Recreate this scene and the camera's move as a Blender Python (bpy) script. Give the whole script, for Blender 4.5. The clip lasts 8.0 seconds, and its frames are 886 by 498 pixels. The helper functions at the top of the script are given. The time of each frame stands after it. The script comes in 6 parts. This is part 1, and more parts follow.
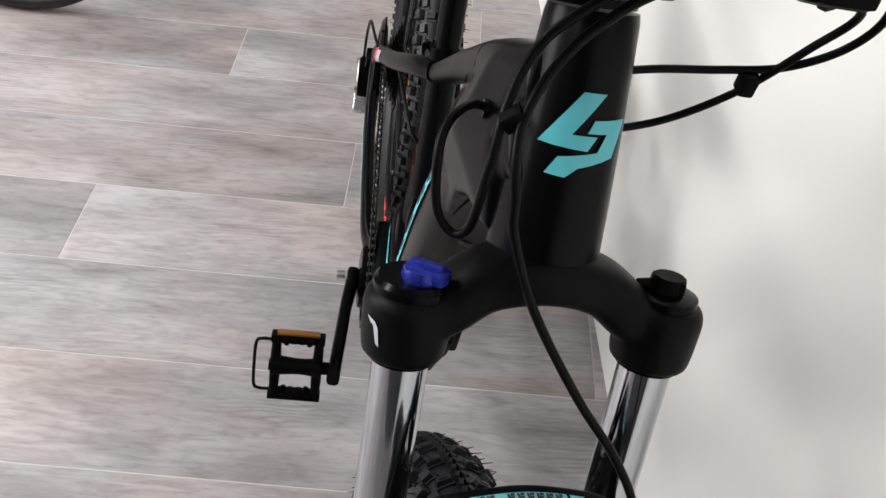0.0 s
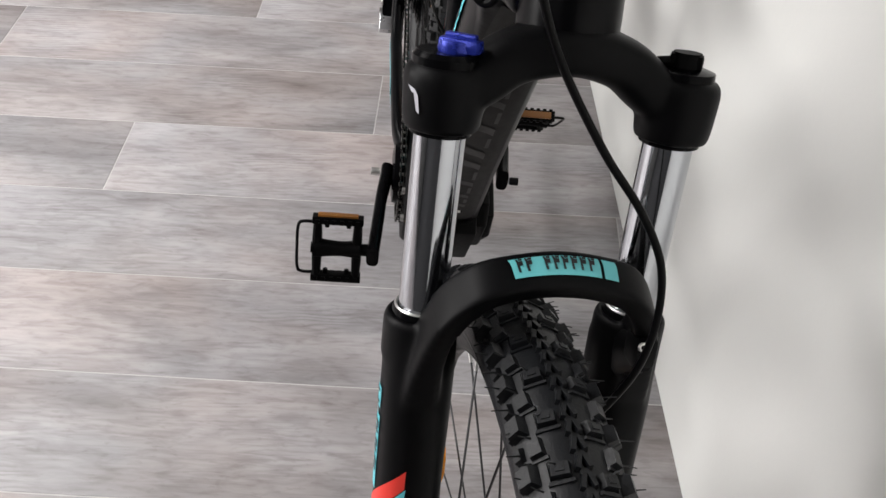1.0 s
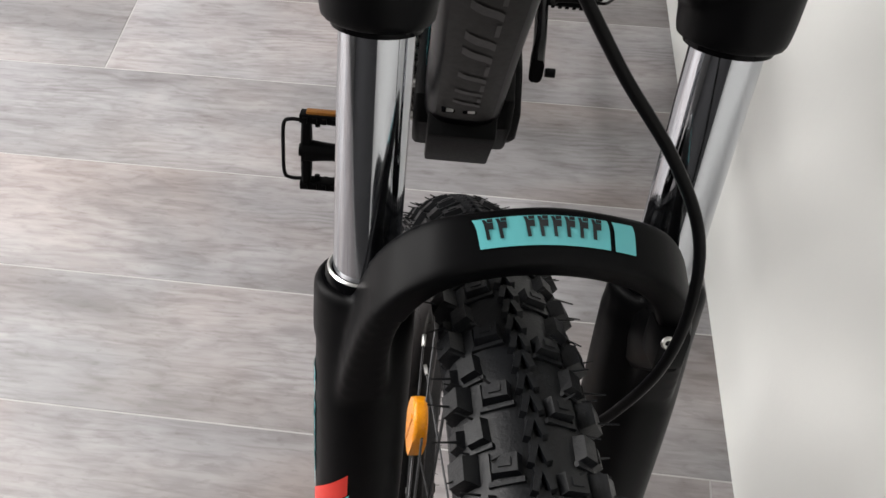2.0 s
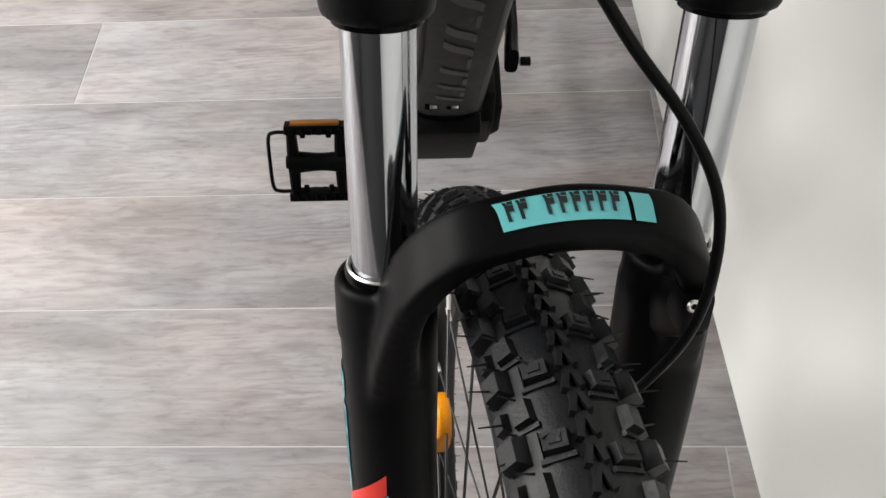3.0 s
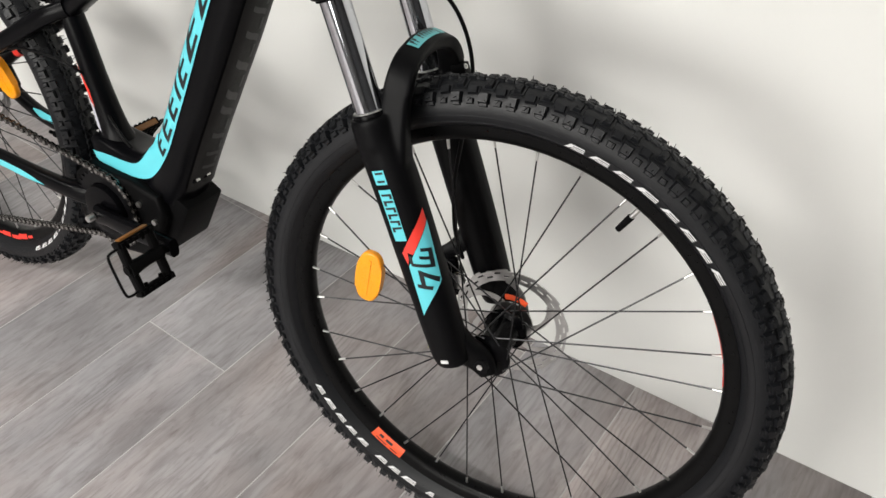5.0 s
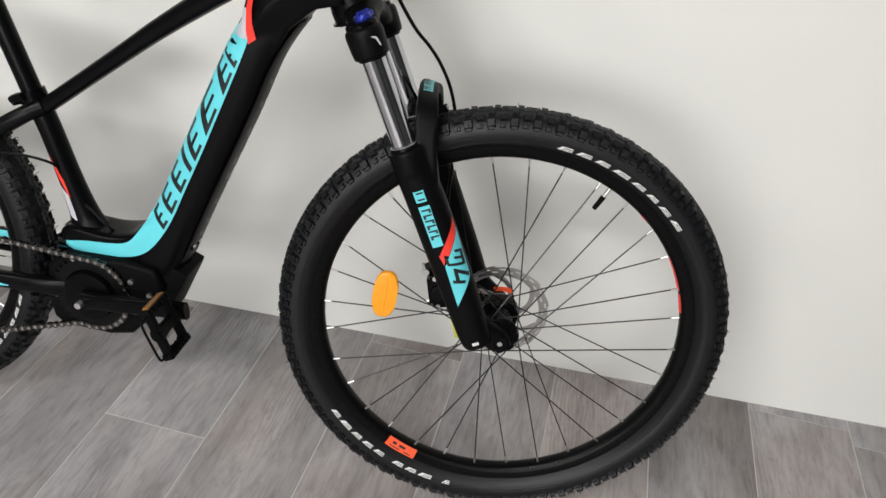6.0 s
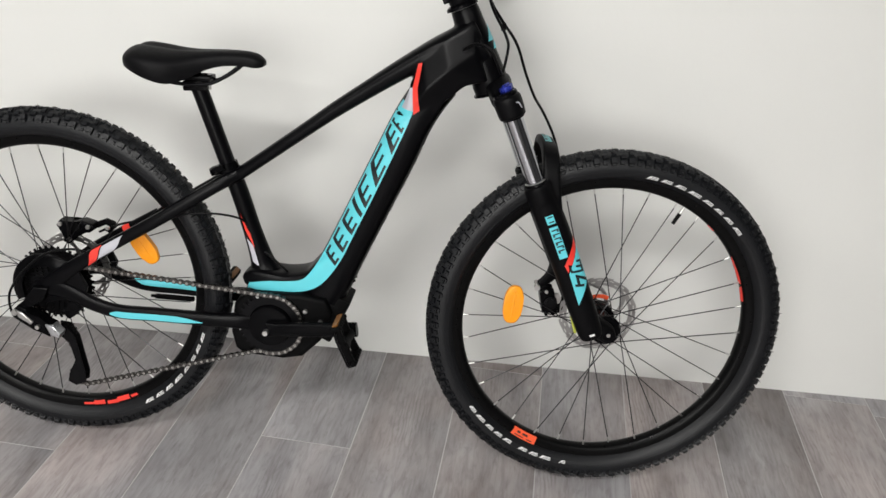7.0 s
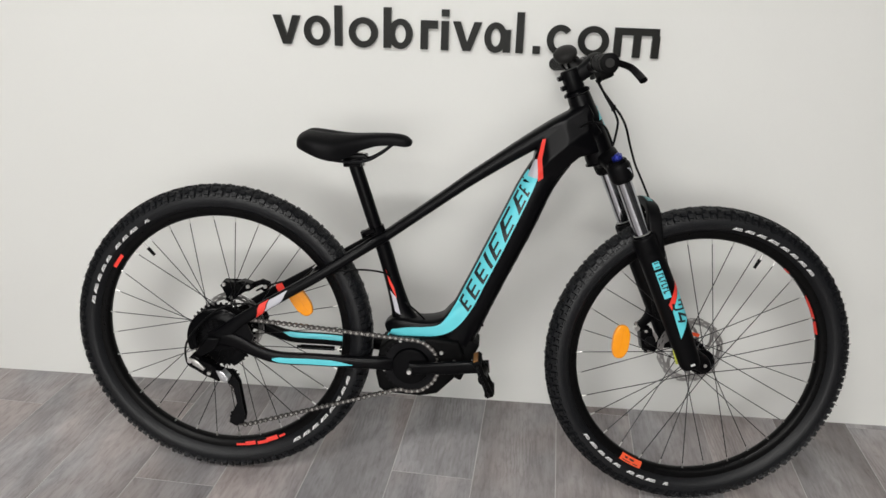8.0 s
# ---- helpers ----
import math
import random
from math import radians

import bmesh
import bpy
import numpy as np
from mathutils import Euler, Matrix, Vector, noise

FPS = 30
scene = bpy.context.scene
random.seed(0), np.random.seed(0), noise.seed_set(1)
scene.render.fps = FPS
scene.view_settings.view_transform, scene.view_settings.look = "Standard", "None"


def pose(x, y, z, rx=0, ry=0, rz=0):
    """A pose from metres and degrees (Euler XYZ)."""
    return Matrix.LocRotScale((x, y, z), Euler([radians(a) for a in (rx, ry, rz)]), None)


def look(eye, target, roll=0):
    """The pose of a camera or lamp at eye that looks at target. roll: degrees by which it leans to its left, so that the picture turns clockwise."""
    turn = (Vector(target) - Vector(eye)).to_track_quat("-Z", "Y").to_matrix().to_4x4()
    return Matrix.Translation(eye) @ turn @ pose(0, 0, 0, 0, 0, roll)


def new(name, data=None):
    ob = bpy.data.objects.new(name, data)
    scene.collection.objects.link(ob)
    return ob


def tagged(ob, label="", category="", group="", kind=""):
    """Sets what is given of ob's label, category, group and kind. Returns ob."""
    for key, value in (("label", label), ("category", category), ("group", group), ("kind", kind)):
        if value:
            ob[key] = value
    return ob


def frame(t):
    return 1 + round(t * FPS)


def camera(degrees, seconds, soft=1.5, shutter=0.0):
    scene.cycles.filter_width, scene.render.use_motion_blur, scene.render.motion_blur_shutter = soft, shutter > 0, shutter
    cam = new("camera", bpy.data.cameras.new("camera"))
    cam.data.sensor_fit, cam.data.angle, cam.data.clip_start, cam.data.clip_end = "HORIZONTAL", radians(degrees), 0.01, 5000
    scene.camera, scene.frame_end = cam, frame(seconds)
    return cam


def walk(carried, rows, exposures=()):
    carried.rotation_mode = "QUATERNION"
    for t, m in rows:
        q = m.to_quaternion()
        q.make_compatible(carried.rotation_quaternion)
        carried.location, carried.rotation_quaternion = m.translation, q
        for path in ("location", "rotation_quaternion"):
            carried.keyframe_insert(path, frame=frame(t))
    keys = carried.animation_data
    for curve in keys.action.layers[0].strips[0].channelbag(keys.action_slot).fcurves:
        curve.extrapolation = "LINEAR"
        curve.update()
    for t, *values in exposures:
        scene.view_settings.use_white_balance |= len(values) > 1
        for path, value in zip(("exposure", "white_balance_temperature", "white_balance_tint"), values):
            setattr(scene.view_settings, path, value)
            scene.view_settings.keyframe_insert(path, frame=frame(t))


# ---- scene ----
from mathutils.bvhtree import BVHTree

cam = camera(57.61, 8.0)
PATH = [
    (0, (1.1535, -0.0430, 1.1441), (-0.2045, 0.0865, -0.3184), 6.64),
    (0.5, (1.2630, -0.0588, 1.1236), (-0.1255, 0.0475, -0.3120), 4.08),
    (1, (1.2696, -0.0471, 1.0902), (-0.0565, 0.0142, -0.4057), 2.38),
    (1.5, (1.1994, -0.0081, 1.0251), (0.0359, -0.0251, -0.6017), 1.37),
    (1.7, (1.1686, 0.0016, 1.0075), (0.0585, -0.0461, -0.6555), 0.62),
    (2.8, (1.1236, 0.0199, 0.9875), (0.0559, -0.0869, -0.7002), -4.76),
    (3, (1.1465, -0.0074, 0.9931), (0.0615, -0.0457, -0.6866), -5.60),
    (3.5, (1.2215, -0.1578, 1.0110), (0.1605, 0.1983, -0.6465), -3.93),
    (4, (1.3117, -0.3052, 1.0190), (0.3690, 0.4621, -0.5694), 0.72),
    (4.5, (1.3848, -0.4772, 1.0712), (0.5117, 0.5984, -0.3713), 1.93),
    (5, (1.3861, -0.6535, 1.1228), (0.6362, 0.6496, -0.1961), 2.93),
    (5.2, (1.3473, -0.7020, 1.1268), (0.6807, 0.6911, -0.1441), 3.55),
    (6.3, (1.0364, -1.1534, 1.1501), (0.9425, 0.5512, 0.1083), 5.01),
    (6.5, (0.9835, -1.2389, 1.1582), (0.8887, 0.4870, 0.1520), 3.55),
    (7, (0.8589, -1.3983, 1.1909), (0.7510, 0.3838, 0.2894), 3.46),
    (7.5, (0.7144, -1.5641, 1.1963), (0.5502, 0.2497, 0.3697), 2.63),
    (8, (0.6131, -1.7001, 1.2150), (0.4960, 0.1706, 0.5174), 1.89),
]
walk(cam, [(t, look(eye, target, roll)) for t, eye, target, roll in PATH],
     exposures=[(0.0, 0.10, 6540, 12.5), (1.5, 0.08, 6560, 12), (3.0, 0.20, 6650, 10), (4.5, 0.16, 6740, 10), (5.2, 0.02, 6680, 10), (6.3, -0.20, 6600, 10), (7.0, -0.25, 6600, 10), (8.0, -0.43, 6600, 10)])
CEIL = 2.6
WALL_Y = 0.334

# world and lamps
world = bpy.data.worlds.new("world")
scene.world = world
world.use_nodes = True
world.node_tree.nodes["Background"].inputs[0].default_value = (0.9, 0.95, 1.0, 1)
world.node_tree.nodes["Background"].inputs[1].default_value = 0.05
# Unseen ceiling panels, added and weighted one by one to balance wall and floor.
LAMPS = [(-1.6, -2.1, 0.85), (0.25, -2.1, 1.75), (2.6, -2.1, 0.20), (-0.3, -3.7, 1.1), (1.9, -3.7, 0.8)]
LAMP_SIZE, LAMP_WATTS = (1.2, 0.3), 33.0
for lx, ly, gain in LAMPS:
    lamp = bpy.data.lights.new("added_panel_light", "AREA")
    lamp.shape, lamp.size, lamp.size_y = "RECTANGLE", LAMP_SIZE[0], LAMP_SIZE[1]
    lamp.energy, lamp.color = LAMP_WATTS * gain, (1.0, 0.995, 0.985)
    lo = new("added_panel_light", lamp)
    lo.matrix_world = pose(lx, ly, CEIL - 0.035)


# daylight through the shop window opposite the wall
WINDOW = (0.1, 1.45, 2.6, 1.5)
sky_light = bpy.data.lights.new("window_light", "AREA")
sky_light.shape, sky_light.size, sky_light.size_y = "RECTANGLE", WINDOW[2], WINDOW[3]
sky_light.energy, sky_light.color = 76.0, (1.0, 0.99, 0.955)
lo = new("window_light", sky_light)
lo.matrix_world = pose(WINDOW[0], -4.53, WINDOW[1], 90, 0, 0)


# ---------------------------------------------------------------- materials
def material(name, colour, rough=0.5, metal=0.0, vary=0.12, scale=30.0, bump=0.0, bump_scale=200.0, coat=0.0, rough_vary=0.1, spec=0.5):
    m = bpy.data.materials.new(name)
    m.use_nodes = True
    nt = m.node_tree
    bs = nt.nodes["Principled BSDF"]
    bs.inputs["Metallic"].default_value = metal
    bs.inputs["Coat Weight"].default_value = coat
    bs.inputs["Specular IOR Level"].default_value = spec
    tc = nt.nodes.new("ShaderNodeTexCoord")
    big = nt.nodes.new("ShaderNodeTexNoise")
    big.inputs["Scale"].default_value = scale
    big.inputs["Detail"].default_value = 6
    nt.links.new(tc.outputs["Object"], big.inputs["Vector"])
    ramp = nt.nodes.new("ShaderNodeMix")
    ramp.data_type = "RGBA"
    lo_c = [c * (1 - vary) for c in colour]
    hi_c = [min(1, c * (1 + vary)) for c in colour]
    ramp.inputs[6].default_value = (*lo_c, 1)
    ramp.inputs[7].default_value = (*hi_c, 1)
    nt.links.new(big.outputs["Fac"], ramp.inputs[0])
    nt.links.new(ramp.outputs[2], bs.inputs["Base Color"])
    rr = nt.nodes.new("ShaderNodeMapRange")
    rr.inputs["To Min"].default_value = max(0.02, rough - rough_vary)
    rr.inputs["To Max"].default_value = min(1, rough + rough_vary)
    fine = nt.nodes.new("ShaderNodeTexNoise")
    fine.inputs["Scale"].default_value = scale * 5
    fine.inputs["Detail"].default_value = 4
    nt.links.new(tc.outputs["Object"], fine.inputs["Vector"])
    nt.links.new(fine.outputs["Fac"], rr.inputs["Value"])
    nt.links.new(rr.outputs["Result"], bs.inputs["Roughness"])
    if bump:
        bn = nt.nodes.new("ShaderNodeTexNoise")
        bn.inputs["Scale"].default_value = bump_scale
        bn.inputs["Detail"].default_value = 5
        nt.links.new(tc.outputs["Object"], bn.inputs["Vector"])
        bp = nt.nodes.new("ShaderNodeBump")
        bp.inputs["Strength"].default_value = bump
        bp.inputs["Distance"].default_value = 0.002
        nt.links.new(bn.outputs["Fac"], bp.inputs["Height"])
        nt.links.new(bp.outputs["Normal"], bs.inputs["Normal"])
    return m


def plank_material():
    m = bpy.data.materials.new("grey_oak_vinyl")
    m.use_nodes = True
    nt = m.node_tree
    N, L = nt.nodes, nt.links
    bs = N["Principled BSDF"]
    tc, info = N.new("ShaderNodeTexCoord"), N.new("ShaderNodeObjectInfo")
    off = N.new("ShaderNodeVectorMath")
    off.operation = "SCALE"
    comb = N.new("ShaderNodeCombineXYZ")
    for k in range(3):
        L.new(info.outputs["Random"], comb.inputs[k])
    L.new(comb.outputs[0], off.inputs[0])
    off.inputs["Scale"].default_value = 37.0
    add = N.new("ShaderNodeVectorMath")
    L.new(tc.outputs["Object"], add.inputs[0])
    L.new(off.outputs[0], add.inputs[1])

    def noise_at(sx, sy, scale, detail, dist=0.0):
        mp = N.new("ShaderNodeMapping")
        mp.inputs["Scale"].default_value = (sx, sy, 1)
        L.new(add.outputs[0], mp.inputs["Vector"])
        t = N.new("ShaderNodeTexNoise")
        t.inputs["Scale"].default_value = scale
        t.inputs["Detail"].default_value = detail
        t.inputs["Distortion"].default_value = dist
        L.new(mp.outputs[0], t.inputs["Vector"])
        return t.outputs["Fac"]

    def ramp(fac, stops):
        r = N.new("ShaderNodeValToRGB")
        el = r.color_ramp.elements
        while len(el) < len(stops):
            el.new(0.5)
        for e, (p, c) in zip(el, stops):
            e.position, e.color = p, (*c, 1)
        L.new(fac, r.inputs[0])
        return r.outputs[0]

    def mix(kind, fac, a, b):
        x = N.new("ShaderNodeMix")
        x.data_type, x.blend_type = "RGBA", kind
        if isinstance(fac, float):
            x.inputs[0].default_value = fac
        else:
            L.new(fac, x.inputs[0])
        L.new(a, x.inputs[6])
        L.new(b, x.inputs[7])
        return x.outputs[2]

    broad = ramp(noise_at(5.0, 1.5, 1.9, 9, 0.5), [(0.30, (0.236, 0.219, 0.220)), (0.5, (0.330, 0.311, 0.312)), (0.70, (0.418, 0.398, 0.400))])
    tint = ramp(noise_at(3.0, 1.6, 1.4, 4, 0.4), [(0.36, (1.06, 0.985, 0.95)), (0.62, (0.965, 1.0, 1.03))])
    mottle = ramp(noise_at(19.0, 5.2, 3.2, 12, 0.8), [(0.34, (0.80, 0.785, 0.78)), (0.5, (1.0, 1.0, 1.0)), (0.66, (1.09, 1.085, 1.085))])
    grain = ramp(noise_at(52.0, 5.0, 2.6, 14, 0.6), [(0.32, (0.84, 0.825, 0.82)), (0.5, (1.0, 1.0, 1.0)), (0.68, (1.07, 1.07, 1.07))])
    # cathedral figure: distorted rings stretched along the plank
    mp = N.new("ShaderNodeMapping")
    mp.inputs["Scale"].default_value = (8.0, 2.0, 1)
    L.new(add.outputs[0], mp.inputs["Vector"])
    wv = N.new("ShaderNodeTexWave")
    wv.wave_type, wv.rings_direction = "RINGS", "SPHERICAL"
    wv.inputs["Scale"].default_value = 5.0
    wv.inputs["Distortion"].default_value = 7.0
    wv.inputs["Detail"].default_value = 4
    wv.inputs["Detail Scale"].default_value = 1.2
    L.new(mp.outputs[0], wv.inputs["Vector"])
    rings = ramp(wv.outputs["Fac"], [(0.0, (0.84, 0.825, 0.82)), (0.40, (1.0, 1.0, 1.0)), (1.0, (1.04, 1.04, 1.04))])
    patch = ramp(noise_at(5.0, 1.8, 1.5, 3), [(0.53, (0, 0, 0)), (0.64, (1, 1, 1))])
    # knots
    mp2 = N.new("ShaderNodeMapping")
    mp2.inputs["Scale"].default_value = (5.5, 2.4, 1)
    L.new(add.outputs[0], mp2.inputs["Vector"])
    vor = N.new("ShaderNodeTexVoronoi")
    vor.inputs["Scale"].default_value = 0.75
    L.new(mp2.outputs[0], vor.inputs["Vector"])
    knots = ramp(vor.outputs["Distance"], [(0.0, (0.34, 0.31, 0.30)), (0.035, (0.60, 0.57, 0.55)), (0.12, (0.84, 0.82, 0.81)), (0.26, (1, 1, 1))])
    tone = N.new("ShaderNodeMapRange")
    tone.inputs["To Min"].default_value, tone.inputs["To Max"].default_value = 0.84, 1.12
    L.new(info.outputs["Random"], tone.inputs["Value"])
    pores = ramp(noise_at(46.0, 13.0, 3.0, 5, 0.5), [(0.33, (0.66, 0.63, 0.61)), (0.42, (1, 1, 1))])
    c = mix("MULTIPLY", 1.0, broad, grain)
    c = mix("MULTIPLY", 0.9, c, tint)
    c = mix("MULTIPLY", 0.75, c, mottle)
    c = mix("MULTIPLY", 0.32, c, pores)
    c = mix("MULTIPLY", patch, c, rings)
    c = mix("MULTIPLY", 0.75, c, knots)
    tv = N.new("ShaderNodeVectorMath")
    tv.operation = "SCALE"
    L.new(c, tv.inputs[0])
    L.new(tone.outputs[0], tv.inputs["Scale"])
    L.new(tv.outputs[0], bs.inputs["Base Color"])
    rg = N.new("ShaderNodeMapRange")
    rg.inputs["To Min"].default_value, rg.inputs["To Max"].default_value = 0.34, 0.56
    g2 = noise_at(30.0, 3.0, 4.0, 5)
    L.new(g2, rg.inputs["Value"])
    L.new(rg.outputs[0], bs.inputs["Roughness"])
    bp = N.new("ShaderNodeBump")
    bp.inputs["Strength"].default_value, bp.inputs["Distance"].default_value = 0.25, 0.001
    L.new(noise_at(70.0, 4.0, 4.0, 6), bp.inputs["Height"])
    L.new(bp.outputs[0], bs.inputs["Normal"])
    return m


def wall_material():
    m = material("painted_plaster", (0.79, 0.795, 0.77), 0.55, vary=0.035, scale=1.6, bump=0.12, bump_scale=60.0)
    return m


MAT_PLANK = plank_material()
MAT_JOINT = material("plank_edge", (0.52, 0.505, 0.50), 0.7, vary=0.15)
MAT_WALL = wall_material()
# Unseen walls and ceiling: greys chosen to darken what black paint and chrome reflect.
MAT_SHOP = material("unseen_shop_grey", (0.11, 0.11, 0.108), 0.6, vary=0.1, scale=2)
MAT_DARKWALL = material("unseen_wall_dark", (0.035, 0.035, 0.037), 0.7, vary=0.2, scale=2)
MAT_CEILING = material("unseen_ceiling_grey", (0.24, 0.24, 0.236), 0.8, vary=0.02, scale=2)
MAT_SIGN = material("black_acrylic", (0.010, 0.0105, 0.009), 0.4, vary=0.2, spec=0.2)
MAT_FRAME = material("satin_black_paint", (0.0018, 0.0018, 0.0024), 0.29, vary=0.15, scale=18, rough_vary=0.03, bump=0.010, bump_scale=1600, spec=0.11)
MAT_GLOSSY = material("gloss_black", (0.0025, 0.0025, 0.003), 0.2, vary=0.2, rough_vary=0.06, spec=0.07)
MAT_FORK = material("matt_black_paint", (0.0020, 0.0020, 0.0025), 0.44, vary=0.15, scale=25, rough_vary=0.05, bump=0.03, bump_scale=1200, spec=0.10)
MAT_PLASTIC = material("black_plastic", (0.0026, 0.0026, 0.0028), 0.5, vary=0.25, scale=60, bump=0.1, bump_scale=900, spec=0.06)
MAT_GREY = material("dark_grey_cover", (0.020, 0.0195, 0.019), 0.42, vary=0.15, scale=30, bump=0.05, bump_scale=900, spec=0.10)
MAT_GREYMARK = material("grey_print", (0.0145, 0.0142, 0.014), 0.42, vary=0.1)
MAT_RUBBER = material("tyre_rubber", (0.0040, 0.0046, 0.0060), 0.45, vary=0.3, scale=45, bump=0.15, bump_scale=700, rough_vary=0.10, spec=0.36)
MAT_RIM = material("rim_black_anodised", (0.0026, 0.0026, 0.0028), 0.3, vary=0.2, scale=30, rough_vary=0.08, spec=0.10)
MAT_CHROME = material("chrome", (0.52, 0.535, 0.565), 0.08, metal=1.0, vary=0.03, scale=12, rough_vary=0.03)
MAT_STEEL = material("brushed_steel", (0.66, 0.655, 0.64), 0.34, metal=1.0, vary=0.12, scale=60)
MAT_ROTOR = material("ground_rotor_steel", (0.46, 0.455, 0.45), 0.32, metal=1.0, vary=0.2, scale=90)
MAT_SPOKE = material("dark_spoke_steel", (0.05, 0.05, 0.052), 0.35, metal=1.0, vary=0.2)
MAT_DARKMETAL = material("black_oxide_steel", (0.009, 0.009, 0.010), 0.36, metal=0.6, vary=0.3, scale=70, spec=0.10)
MAT_CHAIN = material("chain_steel", (0.13, 0.125, 0.12), 0.26, metal=1.0, vary=0.25, scale=120)
# Lighter, uneven pin colour imitates the irregular highlights along the chain.
MAT_PIN = material("glint_pin_steel", (0.42, 0.41, 0.39), 0.3, metal=1.0, vary=0.5, scale=300)
MAT_SILVER = material("silver_paint", (0.55, 0.56, 0.58), 0.3, metal=0.8, vary=0.08)
MAT_CYAN = material("cyan_decal", (0.115, 0.60, 0.68), 0.38, vary=0.04, scale=25, rough_vary=0.04)
MAT_CYAN_DIM = material("teal_decal", (0.13, 0.52, 0.55), 0.35, vary=0.05, scale=25)
MAT_DECAL_BLACK = material("black_decal", (0.010, 0.012, 0.014), 0.38, vary=0.15)
MAT_RED = material("red_decal", (0.80, 0.045, 0.03), 0.4, vary=0.08)
MAT_ORANGE_STICKER = material("orange_sticker", (0.85, 0.10, 0.03), 0.45, vary=0.06)
MAT_WHITE = material("white_print", (0.72, 0.72, 0.72), 0.5, vary=0.08, scale=80)
MAT_GREYWHITE = material("light_grey_decal", (0.50, 0.50, 0.55), 0.35, vary=0.06)
MAT_REFLECTOR = material("amber_reflector", (1.0, 0.335, 0.002), 0.30, vary=0.1, scale=90, bump=0.35, bump_scale=420, coat=0.2)
# Pedal amber browned down: the shading of the unlit bar is in its colour.
MAT_AMBER_SHADED = material("amber_bar_shaded", (0.22, 0.085, 0.012), 0.35, vary=0.15, scale=90, bump=0.3, bump_scale=500)
MAT_BLUE = material("blue_anodised", (0.02, 0.035, 0.33), 0.28, metal=0.45, vary=0.15)
MAT_YELLOW = material("yellow_print", (0.42, 0.46, 0.06), 0.4, vary=0.08)
MAT_SADDLE = material("black_saddle_vinyl", (0.0034, 0.0034, 0.004), 0.46, vary=0.2, scale=50, bump=0.25, bump_scale=700, spec=0.10)
MAT_CABLE = material("cable_jacket", (0.003, 0.003, 0.0034), 0.33, vary=0.2, spec=0.10)
MAT_DIFFUSER = bpy.data.materials.new("lamp_diffuser")
MAT_DIFFUSER.use_nodes = True
MAT_DIFFUSER.node_tree.nodes["Principled BSDF"].inputs["Emission Color"].default_value = (1, 0.97, 0.92, 1)
MAT_DIFFUSER.node_tree.nodes["Principled BSDF"].inputs["Emission Strength"].default_value = 6.0

MAT_DAYLIGHT = bpy.data.materials.new("daylight_pane")
MAT_DAYLIGHT.use_nodes = True
MAT_DAYLIGHT.node_tree.nodes["Principled BSDF"].inputs["Emission Color"].default_value = (0.95, 0.98, 1, 1)
MAT_DAYLIGHT.node_tree.nodes["Principled BSDF"].inputs["Emission Strength"].default_value = 2.0


# ---------------------------------------------------------------- mesh helpers
def finish(name, bm, mat, angle=38):
    me = bpy.data.meshes.new(name)
    bmesh.ops.recalc_face_normals(bm, faces=bm.faces)
    bm.to_mesh(me)
    bm.free()
    me.materials.append(mat)
    me.shade_smooth()
    me.set_sharp_from_angle(angle=radians(angle))
    return me


def part(name, bm, mat, parent, label="", at=None, angle=38):
    """One mesh under a thing or a part; bm may be a bmesh or a mesh that is shared."""
    me = bm if isinstance(bm, bpy.types.Mesh) else finish(name, bm, mat, angle)
    ob = new(name, me)
    ob.parent = parent
    if at is not None:
        ob.matrix_basis = at
    return tagged(ob, label)


def spline(pts, k=6):
    """Catmull-Rom through points of any number of columns."""
    p = np.array(pts, float)
    p = np.vstack([2 * p[0] - p[1], p, 2 * p[-1] - p[-2]])
    out = []
    for i in range(1, len(p) - 2):
        a, b, c, d = p[i - 1:i + 3]
        for s in range(k):
            t = s / k
            out.append(0.5 * (2 * b + (c - a) * t + (2 * a - 5 * b + 4 * c - d) * t * t + (3 * b - a - 3 * c + d) * t ** 3))
    out.append(p[-2])
    return np.array(out)


def section_rings(rows, side=(0, 1, 0)):
    """rows: x, y, z, half width, half height. Gives centre, side, normal and halves of each section."""
    c = rows[:, :3]
    tan = np.gradient(c, axis=0)
    tan /= np.linalg.norm(tan, axis=1)[:, None]
    sd = np.array(side, float)[None] - (tan * np.array(side, float)).sum(1)[:, None] * tan
    sd /= np.linalg.norm(sd, axis=1)[:, None]
    nm = np.cross(sd, tan)
    return c, sd, nm, rows[:, 3], rows[:, 4]


def surf(sec, i, th, power, out=0.0):
    c, sd, nm, w, h = sec
    co, si = math.cos(th), math.sin(th)
    if isinstance(power, tuple):
        power = power[0] if si > 0 else power[1]
    x = math.copysign(abs(co) ** (2 / power), co) * (w[i] + out)
    y = math.copysign(abs(si) ** (2 / power), si) * (h[i] + out)
    return Vector(c[i] + sd[i] * x + nm[i] * y)


def loft(bm, sec, n=20, power=2.6):
    rings = []
    for i in range(len(sec[0])):
        rings.append([bm.verts.new(surf(sec, i, 2 * math.pi * k / n, power)) for k in range(n)])
    for a, b in zip(rings, rings[1:]):
        for k in range(n):
            bm.faces.new((a[k], a[(k + 1) % n], b[(k + 1) % n], b[k]))
    bm.faces.new(rings[0])
    bm.faces.new(rings[-1][::-1])
    return bm


def tube(bm, pts, k=6, n=20, power=2.6, side=(0, 1, 0)):
    sec = section_rings(spline(pts, k), side)
    loft(bm, sec, n, power)
    return sec


